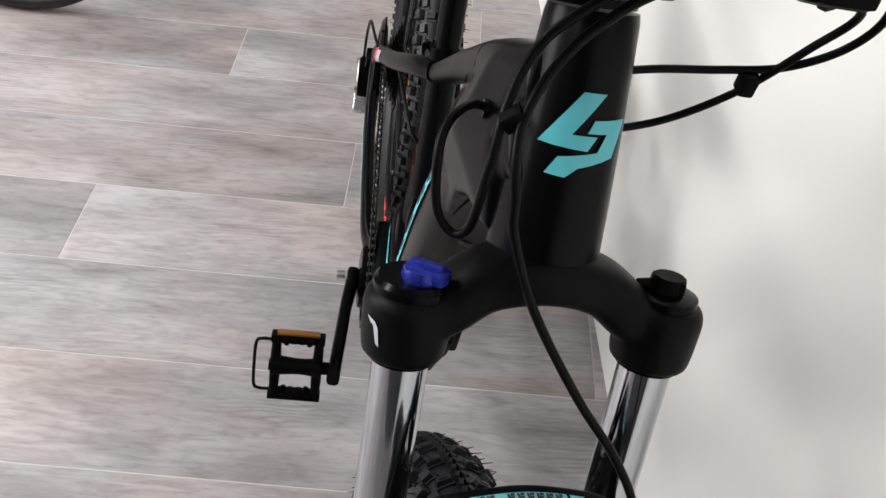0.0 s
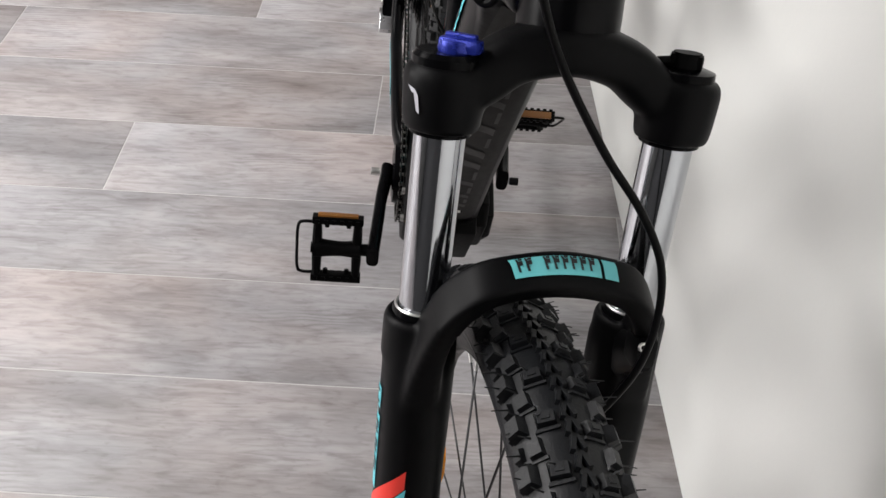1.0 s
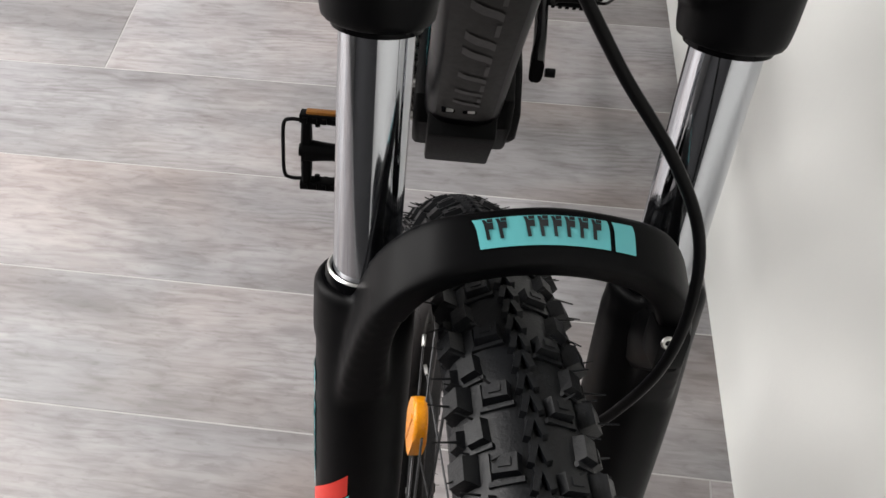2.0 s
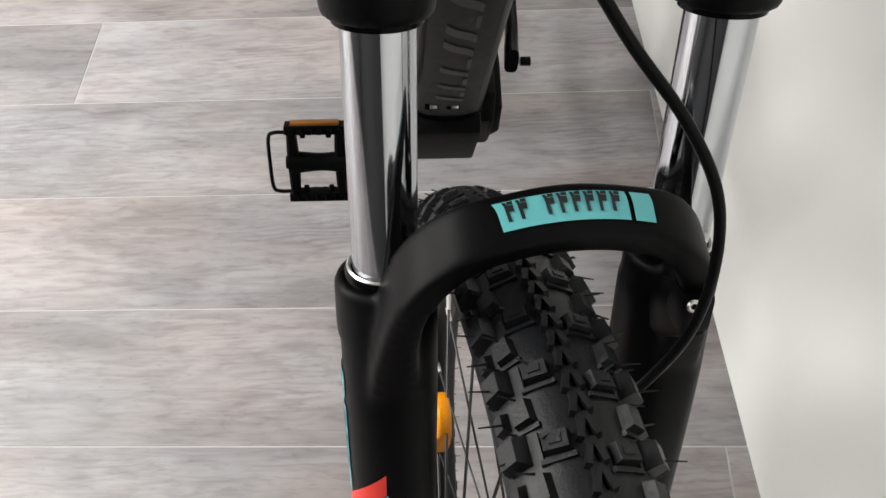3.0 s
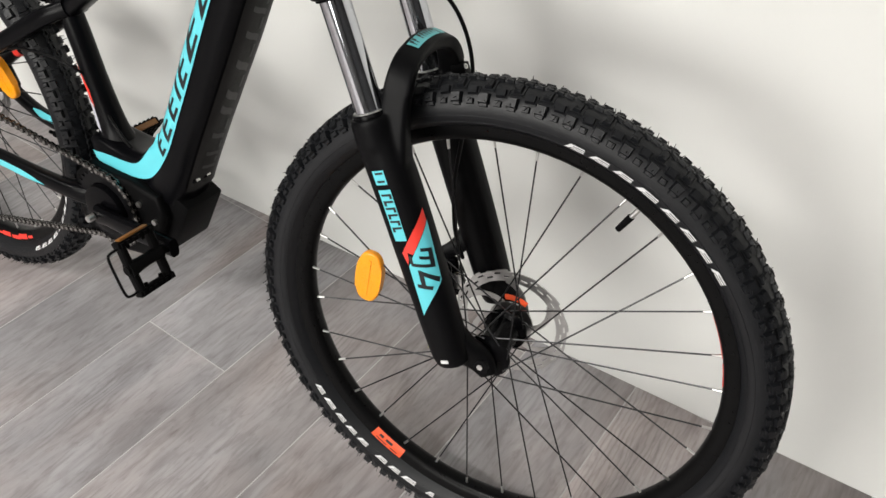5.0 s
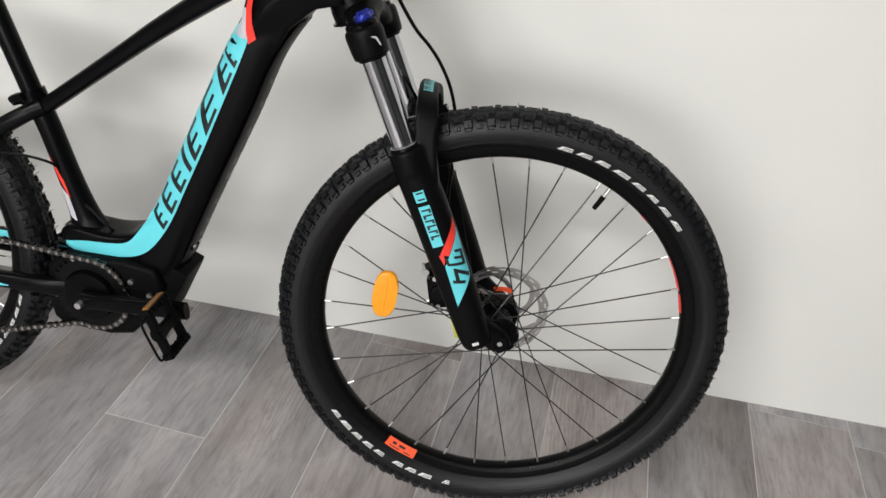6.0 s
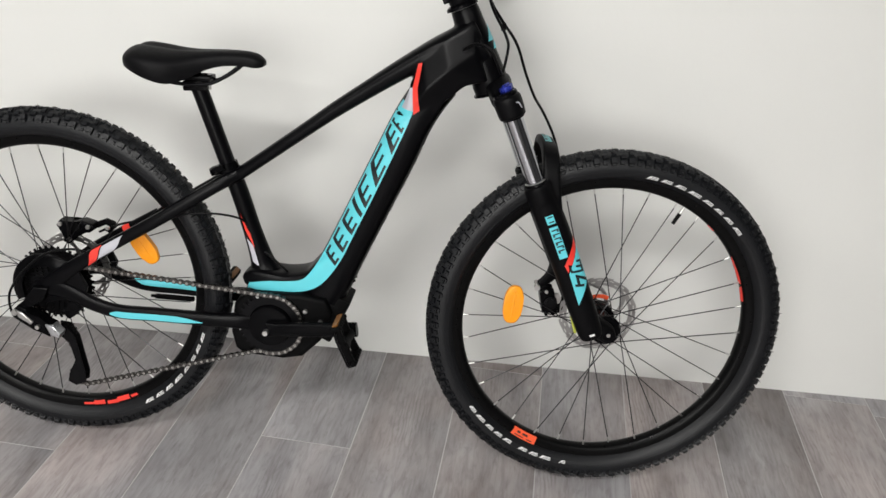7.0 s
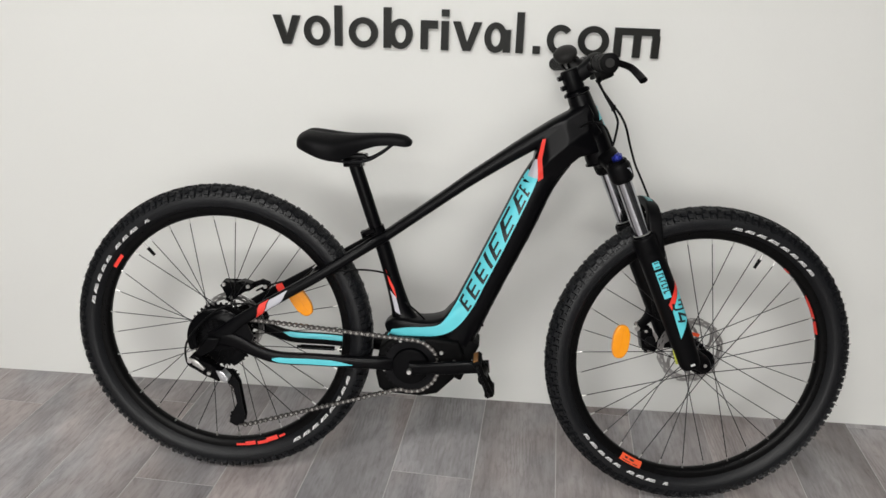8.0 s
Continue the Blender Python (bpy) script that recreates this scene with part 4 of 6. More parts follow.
def build_wheel(name, m, rear, label):
    bm = B()
    fl = 0.027
    yr, yl = (-0.022, 0.032) if rear else (-0.034, 0.026)
    revolve(bm, [(0.0, -0.052), (0.010, -0.052), (0.012, yr - 0.008), (0.018, yr - 0.004), (fl + 0.003, yr - 0.0015), (fl + 0.003, yr + 0.0015), (0.0225, yr + 0.006), (0.0205, 0.0), (0.0225, yl - 0.006), (fl + 0.003, yl - 0.0015), (fl + 0.003, yl + 0.0015), (0.018, yl + 0.004), (0.012, yl + 0.012), (0.010, 0.054), (0.0, 0.054)], 28, "Y", closed=False)
    wheel = part(name, bm, MAT_GLOSSY, bicycle, label, at=m)
    part("tyre", TYRE, None, wheel, "black knobbly off-road tyre")
    part("rim", RIM, None, wheel, "black anodised rim")
    cnt, phase = 16, radians(44.2 if rear else 49.6)
    for side, y in ((-1, yr), (1, yl)):
        for i in range(cnt):
            rim_a = phase + 2 * math.pi * (i + (0.25 if side > 0 else -0.25)) / cnt
            tilt = (1 if i % 2 else -1) * 1.28
            a = rim_a + tilt
            p = Vector((fl * math.cos(a), y + (0.002 if i % 2 else -0.002), fl * math.sin(a)))
            q = Vector((0.279 * math.cos(rim_a), side * 0.003, 0.279 * math.sin(rim_a)))
            bm = B()
            rod(bm, p, q, 0.00105, n=6)
            part("spoke", bm, MAT_SPOKE, wheel)
            d = (p - q).normalized()
            part("nipple", NIPPLE, None, wheel, at=Matrix.Translation(q) @ d.to_track_quat("X", "Z").to_matrix().to_4x4())
    bm = B()
    build_rotor(bm, 0.080, 0.045)
    part("brake_rotor", bm, MAT_ROTOR, wheel, "drilled steel brake rotor", angle=30)
    return wheel


REAR_M = Matrix.Translation((0, 0, RADIUS))
FRONT_M = STEER @ Matrix.Translation((AXLE[0], -0.006, AXLE[2])) @ Matrix.Rotation(radians(24), 4, "Y")
rear_wheel = build_wheel("rear_wheel", REAR_M, True, "rear wheel with black spokes and knobbly tyre")
front_wheel = build_wheel("front_wheel", FRONT_M, False, "front wheel with black spokes and knobbly tyre")
EIGHT = [1, 1, 1, 1.25, 1, 0.9, 1, 1]
TWOWORDS = [1, 1.25, 1, 1, 1, 0.4, 1, 1, 1.25, 0.4, 0.6]
bm = B()
revolve(bm, [(0.0355, 0.0434), (0.0400, 0.0428), (0.0440, 0.0434), (0.0400, 0.0438)], 10, "Y", arc=(radians(64), radians(110)))
part("rotor_label", bm, MAT_ORANGE_STICKER, front_wheel, "orange label beside the rotor")
tyre_print(front_wheel, 82.4, 41.3, EIGHT)
tyre_print(front_wheel, -143.5, -98.0, TWOWORDS)
tyre_print(rear_wheel, -57.8, -15.8, EIGHT)
tyre_print(rear_wheel, 168.7, 120.9, TWOWORDS)
sticker = rim_sticker(front_wheel, -123.0, -112.0, MAT_ORANGE_STICKER, "orange-red rim sticker", r0=0.2815)
for a0, a1, r0, r1 in ((-121.5, -117.5, 0.2935, 0.2955), (-116.0, -113.5, 0.2935, 0.2955), (-121.0, -119.5, 0.2855, 0.2895), (-118.5, -116.0, 0.2855, 0.2895)):
    bar = rim_sticker(sticker, a0, a1, MAT_DECAL_BLACK, "dark bar print", r0=r0, r1=r1)
    bar.matrix_basis = Matrix.Translation((0, -0.0004, 0))
for a0, a1, tip in ((34, 21, 0.5), (20, 13, 0.3), (51, 47.5, 0.4)):
    bm = B()
    rows = []
    for q, (r, y) in enumerate(((0.2796, -0.0080), (0.2777, -0.0040), (0.2777, 0.0), (0.2777, 0.0040), (0.2802, 0.0108))):
        b0 = a0 + (a1 - a0) * tip * q / 4
        rows.append([bm.verts.new((r * math.cos(radians(b0 + (a1 - b0) * i / 6)), y, r * math.sin(radians(b0 + (a1 - b0) * i / 6)))) for i in range(7)])
    for lo, hi in zip(rows, rows[1:]):
        for i in range(6):
            bm.faces.new((lo[i], lo[i + 1], hi[i + 1], hi[i]))
    part("rim_graphic", bm, MAT_RED, front_wheel, "red pointed graphic on the rim's inner face")
for a0, a1, r0, r1 in ((-86, -81, 0.2890, 0.2940), (-81.5, -76.5, 0.2860, 0.2950), (-75.5, -70.5, 0.2885, 0.2965), (-70.8, -65, 0.2850, 0.2950), (-64.2, -61, 0.2880, 0.2935), (150, 143, 0.2885, 0.2965)):
    rim_sticker(rear_wheel, a0, a1, MAT_RED, "red jagged rim graphic", r0=r0, r1=r1)


def wheel_reflector(wheel, ang, r, spin):
    """Amber spoke reflector: rounded lozenge with a raised rib."""
    bm = B()
    out = []
    for k in range(28):
        t = 2 * math.pi * k / 28
        c, s = math.cos(t), math.sin(t)
        out.append((0.019 * math.copysign(abs(c) ** 0.75, c), 0.0395 * math.copysign(abs(s) ** 0.8, s)))
    prism(bm, out, -0.007, 0.004, 0.0035)
    box(bm, (0.004, 0.0015, 0.056), Matrix.Translation((0, -0.0072, 0)), 0.0006)
    m = Matrix.Rotation(-radians(ang), 4, "Y") @ Matrix.Translation((r, -0.014, 0)) @ Matrix.Rotation(radians(ang + spin), 4, "Y")
    ob = part("spoke_reflector", bm, MAT_REFLECTOR, wheel, "amber plastic spoke reflector", at=m)
    return ob


wheel_reflector(front_wheel, 168.5, 0.187, 4)
wheel_reflector(rear_wheel, 26.0, 0.203, -34)
for w, a in ((front_wheel, 62.8), (rear_wheel, 133.0)):
    bm = B()
    rod(bm, (0.280, 0, 0), (0.262, 0, 0), 0.003, 0.003, 10)
    st = part("valve", bm, MAT_STEEL, w, "metal tyre valve", at=Matrix.Rotation(-radians(a), 4, "Y") @ Matrix.Rotation(radians(0), 4, "Z"))
    bm = B()
    rod(bm, (0.263, 0, 0), (0.240, 0, 0), 0.0042, 0.0036, 10)
    part("valve_cap", bm, MAT_PLASTIC, st, "black valve cap")

# ---- cassette and derailleur
bm = B()
rod(bm, (0, -0.030, 0.354), (0, -0.064, 0.354), 0.016, n=16)
cass = part("cassette", bm, MAT_DARKMETAL, bicycle, "black stacked cassette")
for k, teeth in enumerate((38, 34, 30, 26, 23, 20, 17, 14, 11)):
    bm = B()
    r = teeth * 0.00204
    gear(bm, teeth, r, -0.0008, 0.0008, 0.012, (0, -0.028 - 0.0036 * k, 0.354))
    part("cog", bm, MAT_DARKMETAL, cass)


bm = B()
revolve(bm, [(0.050, -0.0655), (0.066, -0.063), (0.0735, -0.058), (0.0740, -0.0555), (0.066, -0.0605), (0.050, -0.0635)], 40, "Y", (0, 0, 0.354), arc=(radians(-62), radians(205)))
part("cog_guard", bm, MAT_GLOSSY, cass, "black ring guard over the cogs")


def build_derailleur():
    bm = B()
    prism(bm, [(-0.060, 0.316), (-0.050, 0.326), (-0.034, 0.318), (-0.010, 0.300), (0.018, 0.290), (0.026, 0.272), (0.008, 0.262), (-0.022, 0.276), (-0.048, 0.292), (-0.064, 0.304)], -0.092, -0.068, 0.005)
    der = part("rear_derailleur", bm, MAT_GLOSSY, bicycle, "black and silver rear derailleur")
    bm = B()
    prism(bm, [(0.004, 0.291), (0.020, 0.290), (0.034, 0.274), (0.030, 0.264), (0.014, 0.268)], -0.0965, -0.074, 0.003)
    part("knuckle", bm, MAT_SILVER, der, "silver lower knuckle")
    bm = B()
    prism(bm, [(-0.052, 0.317), (-0.040, 0.312), (-0.020, 0.294), (-0.026, 0.288), (-0.050, 0.302)], -0.0945, -0.080, 0.002)
    part("link_plate", bm, MAT_STEEL, der, "bare metal link plate")
    bm = B()
    prism(bm, [(-0.02, 0.365), (0.012, 0.365), (0.0, 0.338), (-0.03, 0.318), (-0.055, 0.308), (-0.055, 0.322), (-0.03, 0.342)], -0.083, -0.068, 0.003)
    part("hanger", bm, MAT_GLOSSY, der)
    for y in (-0.048, -0.066):
        bm = B()
        prism(bm, [(0.01, 0.278), (0.032, 0.276), (0.047, 0.25), (0.054, 0.205), (0.060, 0.168), (0.057, 0.150), (0.038, 0.141), (0.022, 0.150), (0.028, 0.172), (0.042, 0.20), (0.034, 0.24), (0.012, 0.258)], y - 0.0015, y + 0.0015)
        part("cage_plate", bm, MAT_DARKMETAL, der, "black pulley cage plate")
    for x, z in ((0.028, 0.262), (0.040, 0.162)):
        bm = B()
        gear(bm, 11, 0.0175, -0.060, -0.054, 0.004, (x, 0, z))
        part("pulley", bm, MAT_PLASTIC, der)
    for x, z, r in ((-0.055, 0.312, 0.006), (-0.012, 0.284, 0.0045)):
        part("bolt", rod(B(), (x, -0.092, z), (x, -0.097, z), r, n=10), MAT_STEEL, der)


build_derailleur()


def build_caliper(parent, m, name="brake_caliper"):
    """Two-piston caliper: two halves over the rotor, round piston covers, pad fins, hose banjo."""
    bm = B()
    for y in (-0.0115, 0.0115):
        box(bm, (0.028, 0.014, 0.058), Matrix.Translation((0, y, 0)), 0.005, 0.86)
    box(bm, (0.010, 0.034, 0.046), Matrix.Translation((-0.013, 0, 0.002)), 0.003)
    for y in (-1, 1):
        rod(bm, (0.001, y * 0.014, 0.0), (0.001, y * 0.0215, 0.0), 0.0150, 0.0138, 24)
    cal = part(name, bm, MAT_GLOSSY, parent, "black disc brake caliper", at=m)
    for y in (-1, 1):
        bm = B()
        revolve(bm, [(0.0135, 0.0), (0.0135, 0.0012), (0.0105, 0.0016), (0.0100, 0.0006), (0.0, 0.0006)], 24, "Z", closed=False, turn=Matrix.Translation((0.001, y * 0.0214, 0)) @ Matrix.Rotation(-y * math.pi / 2, 4, "X"))
        part("piston_cover", bm, MAT_DARKMETAL, cal)
    for z in (-0.0245, 0.0255):
        bm = B()
        rod(bm, (-0.004, -0.0185, z), (-0.004, -0.0215, z), 0.0036, 0.0033, 10)
        part("bolt", bm, MAT_STEEL, cal, "small steel bolt")
    for y in (-0.0028, 0.0028):
        bm = B()
        prism(bm, [(0.010, -0.012), (0.022, -0.010), (0.026, 0.0), (0.022, 0.010), (0.010, 0.012)], y - 0.0009, y + 0.0009)
        part("pad_plate", bm, MAT_STEEL, cal, "bare metal brake pad plate")
    bm = B()
    rod(bm, (-0.020, -0.004, 0.030), (-0.020, 0.008, 0.030), 0.0062, n=14)
    rod(bm, (-0.020, 0.002, 0.032), (-0.021, 0.001, 0.046), 0.0036, 0.0030, 10)
    part("banjo", bm, MAT_STEEL, cal, "bare metal hose banjo")
    bm = B()
    rod(bm, (-0.016, -0.010, -0.016), (-0.024, -0.011, -0.019), 0.0034, 0.0026, 8)
    part("bleed_nipple", bm, MAT_STEEL, cal)
    return cal


def build_rear_caliper():
    """Caliper on its adaptor above the rotor, between the stays."""
    bm = B()
    prism(bm, [(-0.024, 0.452), (-0.016, 0.464), (0.010, 0.459), (0.030, 0.466), (0.052, 0.460), (0.058, 0.450), (0.046, 0.441), (0.028, 0.440), (0.014, 0.424), (-0.002, 0.412), (-0.012, 0.418), (-0.008, 0.436)], 0.034, 0.062, 0.004)
    cal = part("rear_brake_caliper", bm, MAT_GLOSSY, bicycle, "black disc brake caliper over the rear rotor")
    bm = B()
    prism(bm, [(0.050, 0.458), (0.074, 0.468), (0.092, 0.462), (0.094, 0.450), (0.078, 0.436), (0.070, 0.442), (0.080, 0.452), (0.074, 0.458), (0.056, 0.446)], 0.052, 0.060, 0.002)
    part("adaptor", bm, MAT_GLOSSY, cal)
    for x, z in ((-0.014, 0.456), (0.044, 0.454), (0.086, 0.456), (0.002, 0.424)):
        bm = B()
        rod(bm, (x, 0.034, z), (x, 0.0305, z), 0.0048, 0.0042, 10)
        part("bolt", bm, MAT_STEEL, cal, "small steel bolt")
    bm = B()
    rod(bm, (0.020, 0.030, 0.452), (0.020, 0.064, 0.452), 0.010, n=16)
    part("piston_cap", bm, MAT_PLASTIC, cal)


build_rear_caliper()


# ---- fork (n forward, y left, u up along the steering axis)
LEG_Y, LEG_N = 0.0760, 0.018


HALF_ARCH = [(0.02, -0.0745, -0.42, 0.016, 0.012), (0.030, -0.0760, -0.356, 0.0175, 0.0135), (0.0430, -0.0735, -0.3085, 0.0165, 0.0098), (0.0545, -0.0650, -0.2760, 0.0155, 0.0082), (0.0612, -0.0485, -0.2560, 0.0145, 0.0078), (0.0630, -0.0250, -0.2480, 0.0136, 0.0078)]
ARCH_POWER = 6.0
ARCH = section_rings(spline(HALF_ARCH + [(0.063, 0.0, -0.2455, 0.0138, 0.0078)] + [(a, -b, c, d, e) for a, b, c, d, e in reversed(HALF_ARCH)], 5), (0.82, 0, -0.57))


def lower_shell(bm, s):
    """Adds to a leg the foot of the arch, which is cast with it."""
    loft(bm, [q[:22] if s < 0 else q[-22:] for q in ARCH], 28, ARCH_POWER)
    return bm


def build_fork():
    bm = B()
    tube(bm, [(LEG_N, -LEG_Y, -0.146, 0.0185, 0.016), (LEG_N - 0.001, -0.056, -0.137, 0.0205, 0.0165), (LEG_N - 0.004, -0.034, -0.122, 0.0225, 0.0165), (0.014, 0.0, -0.115, 0.026, 0.0165), (LEG_N - 0.004, 0.034, -0.122, 0.0225, 0.0165), (LEG_N - 0.001, 0.056, -0.137, 0.0205, 0.0165), (LEG_N, LEG_Y, -0.146, 0.0185, 0.016)], 6, 18, 2.8, side=(1, 0, 0))
    revolve(bm, [(0.0, -0.128), (0.030, -0.128), (0.031, -0.108), (0.029, -0.098), (0.0, -0.098)], 28, "Z", closed=False)
    for s in (-1, 1):
        revolve(bm, [(0.0, -0.1275), (0.021, -0.1275), (0.0250, -0.131), (0.0258, -0.138), (0.0250, -0.158), (0.0238, -0.1680), (0.0, -0.1695)], 32, "Z", (LEG_N, s * LEG_Y, 0), closed=False)
    bm = fuse(bm, 0.0022, 12)
    fork = part("fork", bm, MAT_FORK, bicycle, "black suspension fork with chromed stanchions", at=STEER @ Matrix.Translation((0, 0.0055, 0)), angle=80)
    for s in (-1, 1):
        bm = B()
        revolve(bm, [(0.0165, -0.1680), (0.0195, -0.1680), (0.0195, -0.1705), (0.0165, -0.1705)], 32, "Z", (LEG_N, s * LEG_Y, 0))
        part("crown_collar", bm, MAT_GLOSSY, fork)
        bm = B()
        revolve(bm, [(0.0, -0.16), (0.0163, -0.16), (0.0163, -0.32), (0.0, -0.32)], 40, "Z", (LEG_N, s * LEG_Y, 0), closed=False)
        part("stanchion", bm, MAT_CHROME, fork, "chromed stanchion tube")
        # lower leg: round at the seal, deeper fore and aft below, cast with the foot of the arch
        bm = B()
        revolve(bm, [(0.0, -0.312), (0.0174, -0.312), (0.0188, -0.2965), (0.0228, -0.2955), (0.0250, -0.300), (0.0252, -0.330), (0.0, -0.340)], 36, "Z", closed=False, turn=Matrix.Translation((LEG_N, s * LEG_Y, 0)) @ Matrix.Diagonal((1, 1.03, 1, 1)))
        ly = s * (LEG_Y - 0.0010)
        tube(bm, [(LEG_N, ly, -0.314, 0.0252, 0.0250), (LEG_N + 0.002, ly, -0.345, 0.0254, 0.0268), (LEG_N + 0.004, ly, -0.39, 0.0252, 0.0278), (LEG_N + 0.005, ly, -0.50, 0.0242, 0.0270), (LEG_N + 0.005, ly, -0.572, 0.0228, 0.0255), (LEG_N + 0.005, ly, -0.606, 0.0215, 0.0240), (LEG_N + 0.005, ly, -0.622, 0.0180, 0.0205)], 5, 32, 2.2)
        bm = fuse(lower_shell(bm, s), 0.0022, 10)
        skin = BVHTree.FromBMesh(bm)
        if s < 0:
            leg_skin = skin
        leg = part("lower_leg", bm, MAT_FORK, fork, "matt black fork lower leg", angle=80)
        bm = B()
        revolve(bm, [(0.0165, -0.292), (0.0195, -0.292), (0.0205, -0.295), (0.0205, -0.299), (0.0165, -0.299)], 32, "Z", (LEG_N, s * LEG_Y, 0))
        part("wiper_seal", bm, MAT_GLOSSY, leg, "black wiper seal")
        bm = B()
        revolve(bm, [(0.0165, -0.2925), (0.0182, -0.2905), (0.0192, -0.2915), (0.0187, -0.2935)], 32, "Z", (LEG_N, s * LEG_Y, 0))
        part("seal_spring", bm, MAT_STEEL, leg, "bright spring ring")
        bm = B()
        tube(bm, [(LEG_N + 0.006, s * 0.068, -0.575, 0.013, 0.019), (LEG_N + 0.018, s * 0.066, -0.606, 0.013, 0.020), (AXLE[0] - 0.004, s * 0.059, -0.630, 0.011, 0.020), (AXLE[0] + 0.002, s * 0.058, -0.650, 0.009, 0.013)], 5, 14, 2.6)
        part("dropout", bm, MAT_FORK, leg)
        bm = B()
        rod(bm, (AXLE[0], s * 0.050, -0.633), (AXLE[0], s * 0.0715, -0.633), 0.0135, 0.011, 18)
        part("axle_end", bm, MAT_GLOSSY, leg, "black thru-axle end")
        if s < 0:
            bm = B()
            rod(bm, (AXLE[0], -0.071, -0.633), (AXLE[0], -0.0725, -0.633), 0.004, n=6)
            part("axle_socket", bm, MAT_STEEL, leg)
    # arch in front of the stanchions
    bm = B()
    loft(bm, [q[14:47] for q in ARCH], 28, ARCH_POWER)
    arch = part("arch", bm, MAT_FORK, fork, "black fork arch with teal print")
    for i, (f0, f1) in enumerate(ARCH_PRINT):
        bm = B()
        patch(bm, ARCH, f0, f1, ARCH_TH[0], ARCH_TH[1], ARCH_POWER, 0.0009, m=4, skew=-0.006)
        plate = part("print_panel", bm, MAT_CYAN_DIM, arch, "teal printed panel")
        if i == 0:
            for k in range(9):
                if k == 2:
                    continue
                g = f0 + (f1 - f0) * (0.05 + 0.9 * k / 9)
                bm = B()
                d = (f1 - f0) * 0.9 / 9
                patch(bm, ARCH, g + d * 0.15, g + d * 0.42, ARCH_TH[0] + 0.04, ARCH_TH[1] - 0.06, ARCH_POWER, 0.0015, m=3, skew=-0.004)
                patch(bm, ARCH, g + d * 0.42, g + d * 0.85, ARCH_TH[0] + 0.05, ARCH_TH[0] + 0.11, ARCH_POWER, 0.0015, m=2)
                patch(bm, ARCH, g + d * 0.42, g + d * 0.85, ARCH_TH[1] - 0.12, ARCH_TH[1] - 0.05, ARCH_POWER, 0.0015, m=2)
                part("print_bar", bm, MAT_DECAL_BLACK, arch)
    # hose guide boss on the far leg
    bm = B()
    box(bm, (0.020, 0.016, 0.022), Matrix.Translation((0.062, 0.066, -0.300)), 0.004)
    tube(bm, [(0.033, 0.070, -0.320, 0.012, 0.020), (0.050, 0.068, -0.310, 0.010, 0.016), (0.064, 0.067, -0.304, 0.008, 0.012)], 4, 12, 3.0)
    boss = part("hose_boss", bm, MAT_FORK, fork)
    bm = B()
    revolve(bm, [(0.0034, 0.0), (0.0034, 0.0055), (0.0026, 0.0062), (0.0016, 0.0062), (0.0016, 0.003), (0.0, 0.003)], 14, "Z", closed=False, turn=Matrix.Translation((0.067, 0.063, -0.295)) @ Vector((0.007, -0.001, 0.002)).to_track_quat("Z", "X").to_matrix().to_4x4())
    part("bolt", bm, MAT_STEEL, boss, "bright socket bolt")
    bm = B()
    marks = [[(-66, -0.1400), (-52, -0.1415), (-46, -0.1450), (-58, -0.1435)], [(-54, -0.1435), (-46, -0.1450), (-42, -0.1555), (-47, -0.1540)]]
    for quad in marks:
        grid = [[bm.verts.new((LEG_N + 0.0262 * math.cos(radians(p.x)), -LEG_Y + 0.0262 * math.sin(radians(p.x)), p.y)) for p in (Vector(quad[0]).lerp(Vector(quad[1]), i / 4).lerp(Vector(quad[3]).lerp(Vector(quad[2]), i / 4), j) for i in range(5))] for j in (0, 1)]
        for i in range(4):
            bm.faces.new((grid[0][i], grid[0][i + 1], grid[1][i + 1], grid[1][i]))
    part("crown_mark", bm, MAT_GREYWHITE, fork, "small white mark on the crown")
    # lockout dial and preload cap
    bm = B()
    revolve(bm, [(0.0, -0.1290), (0.0215, -0.1290), (0.0215, -0.1240), (0.019, -0.1210), (0.0, -0.1210)], 24, "Z", (LEG_N, -LEG_Y, 0), closed=False)
    dial = part("lockout_dial", bm, MAT_GLOSSY, fork)
    bm = B()
    revolve(bm, [(0.0, -0.1220), (0.0105, -0.1220), (0.0115, -0.1190), (0.0105, -0.1140), (0.0, -0.1130)], 24, "Z", (LEG_N + 0.004, -LEG_Y + 0.004, 0), closed=False)
    box(bm, (0.0130, 0.0260, 0.0090), Matrix.Translation((LEG_N + 0.006, -LEG_Y + 0.006, -0.1165)) @ Matrix.Rotation(-0.62, 4, "Z"), 0.0038)
    box(bm, (0.0055, 0.0200, 0.0040), Matrix.Translation((LEG_N + 0.006, -LEG_Y + 0.006, -0.1115)) @ Matrix.Rotation(-0.62, 4, "Z"), 0.0016)
    part("lever", bm, MAT_BLUE, dial, "blue anodised lockout lever")
    bm = B()
    revolve(bm, [(0.0, -0.1280), (0.020, -0.1280), (0.0195, -0.1230), (0.013, -0.1210), (0.0, -0.1210)], 24, "Z", (LEG_N, LEG_Y, 0), closed=False)
    cap = part("preload_cap", bm, MAT_GLOSSY, fork, "black preload cap")
    bm = B()
    box(bm, (0.013, 0.021, 0.011), Matrix.Translation((LEG_N, LEG_Y, -0.1180)) @ Matrix.Rotation(-0.5, 4, "Z"), 0.003)
    rod(bm, (LEG_N - 0.002, LEG_Y - 0.018, -0.1190), (LEG_N - 0.002, LEG_Y - 0.008, -0.1180), 0.0032, n=10)
    rod(bm, (LEG_N, LEG_Y, -0.1220), (LEG_N, LEG_Y, -0.1120), 0.010, 0.009, 14)
    part("knob", bm, MAT_PLASTIC, cap)
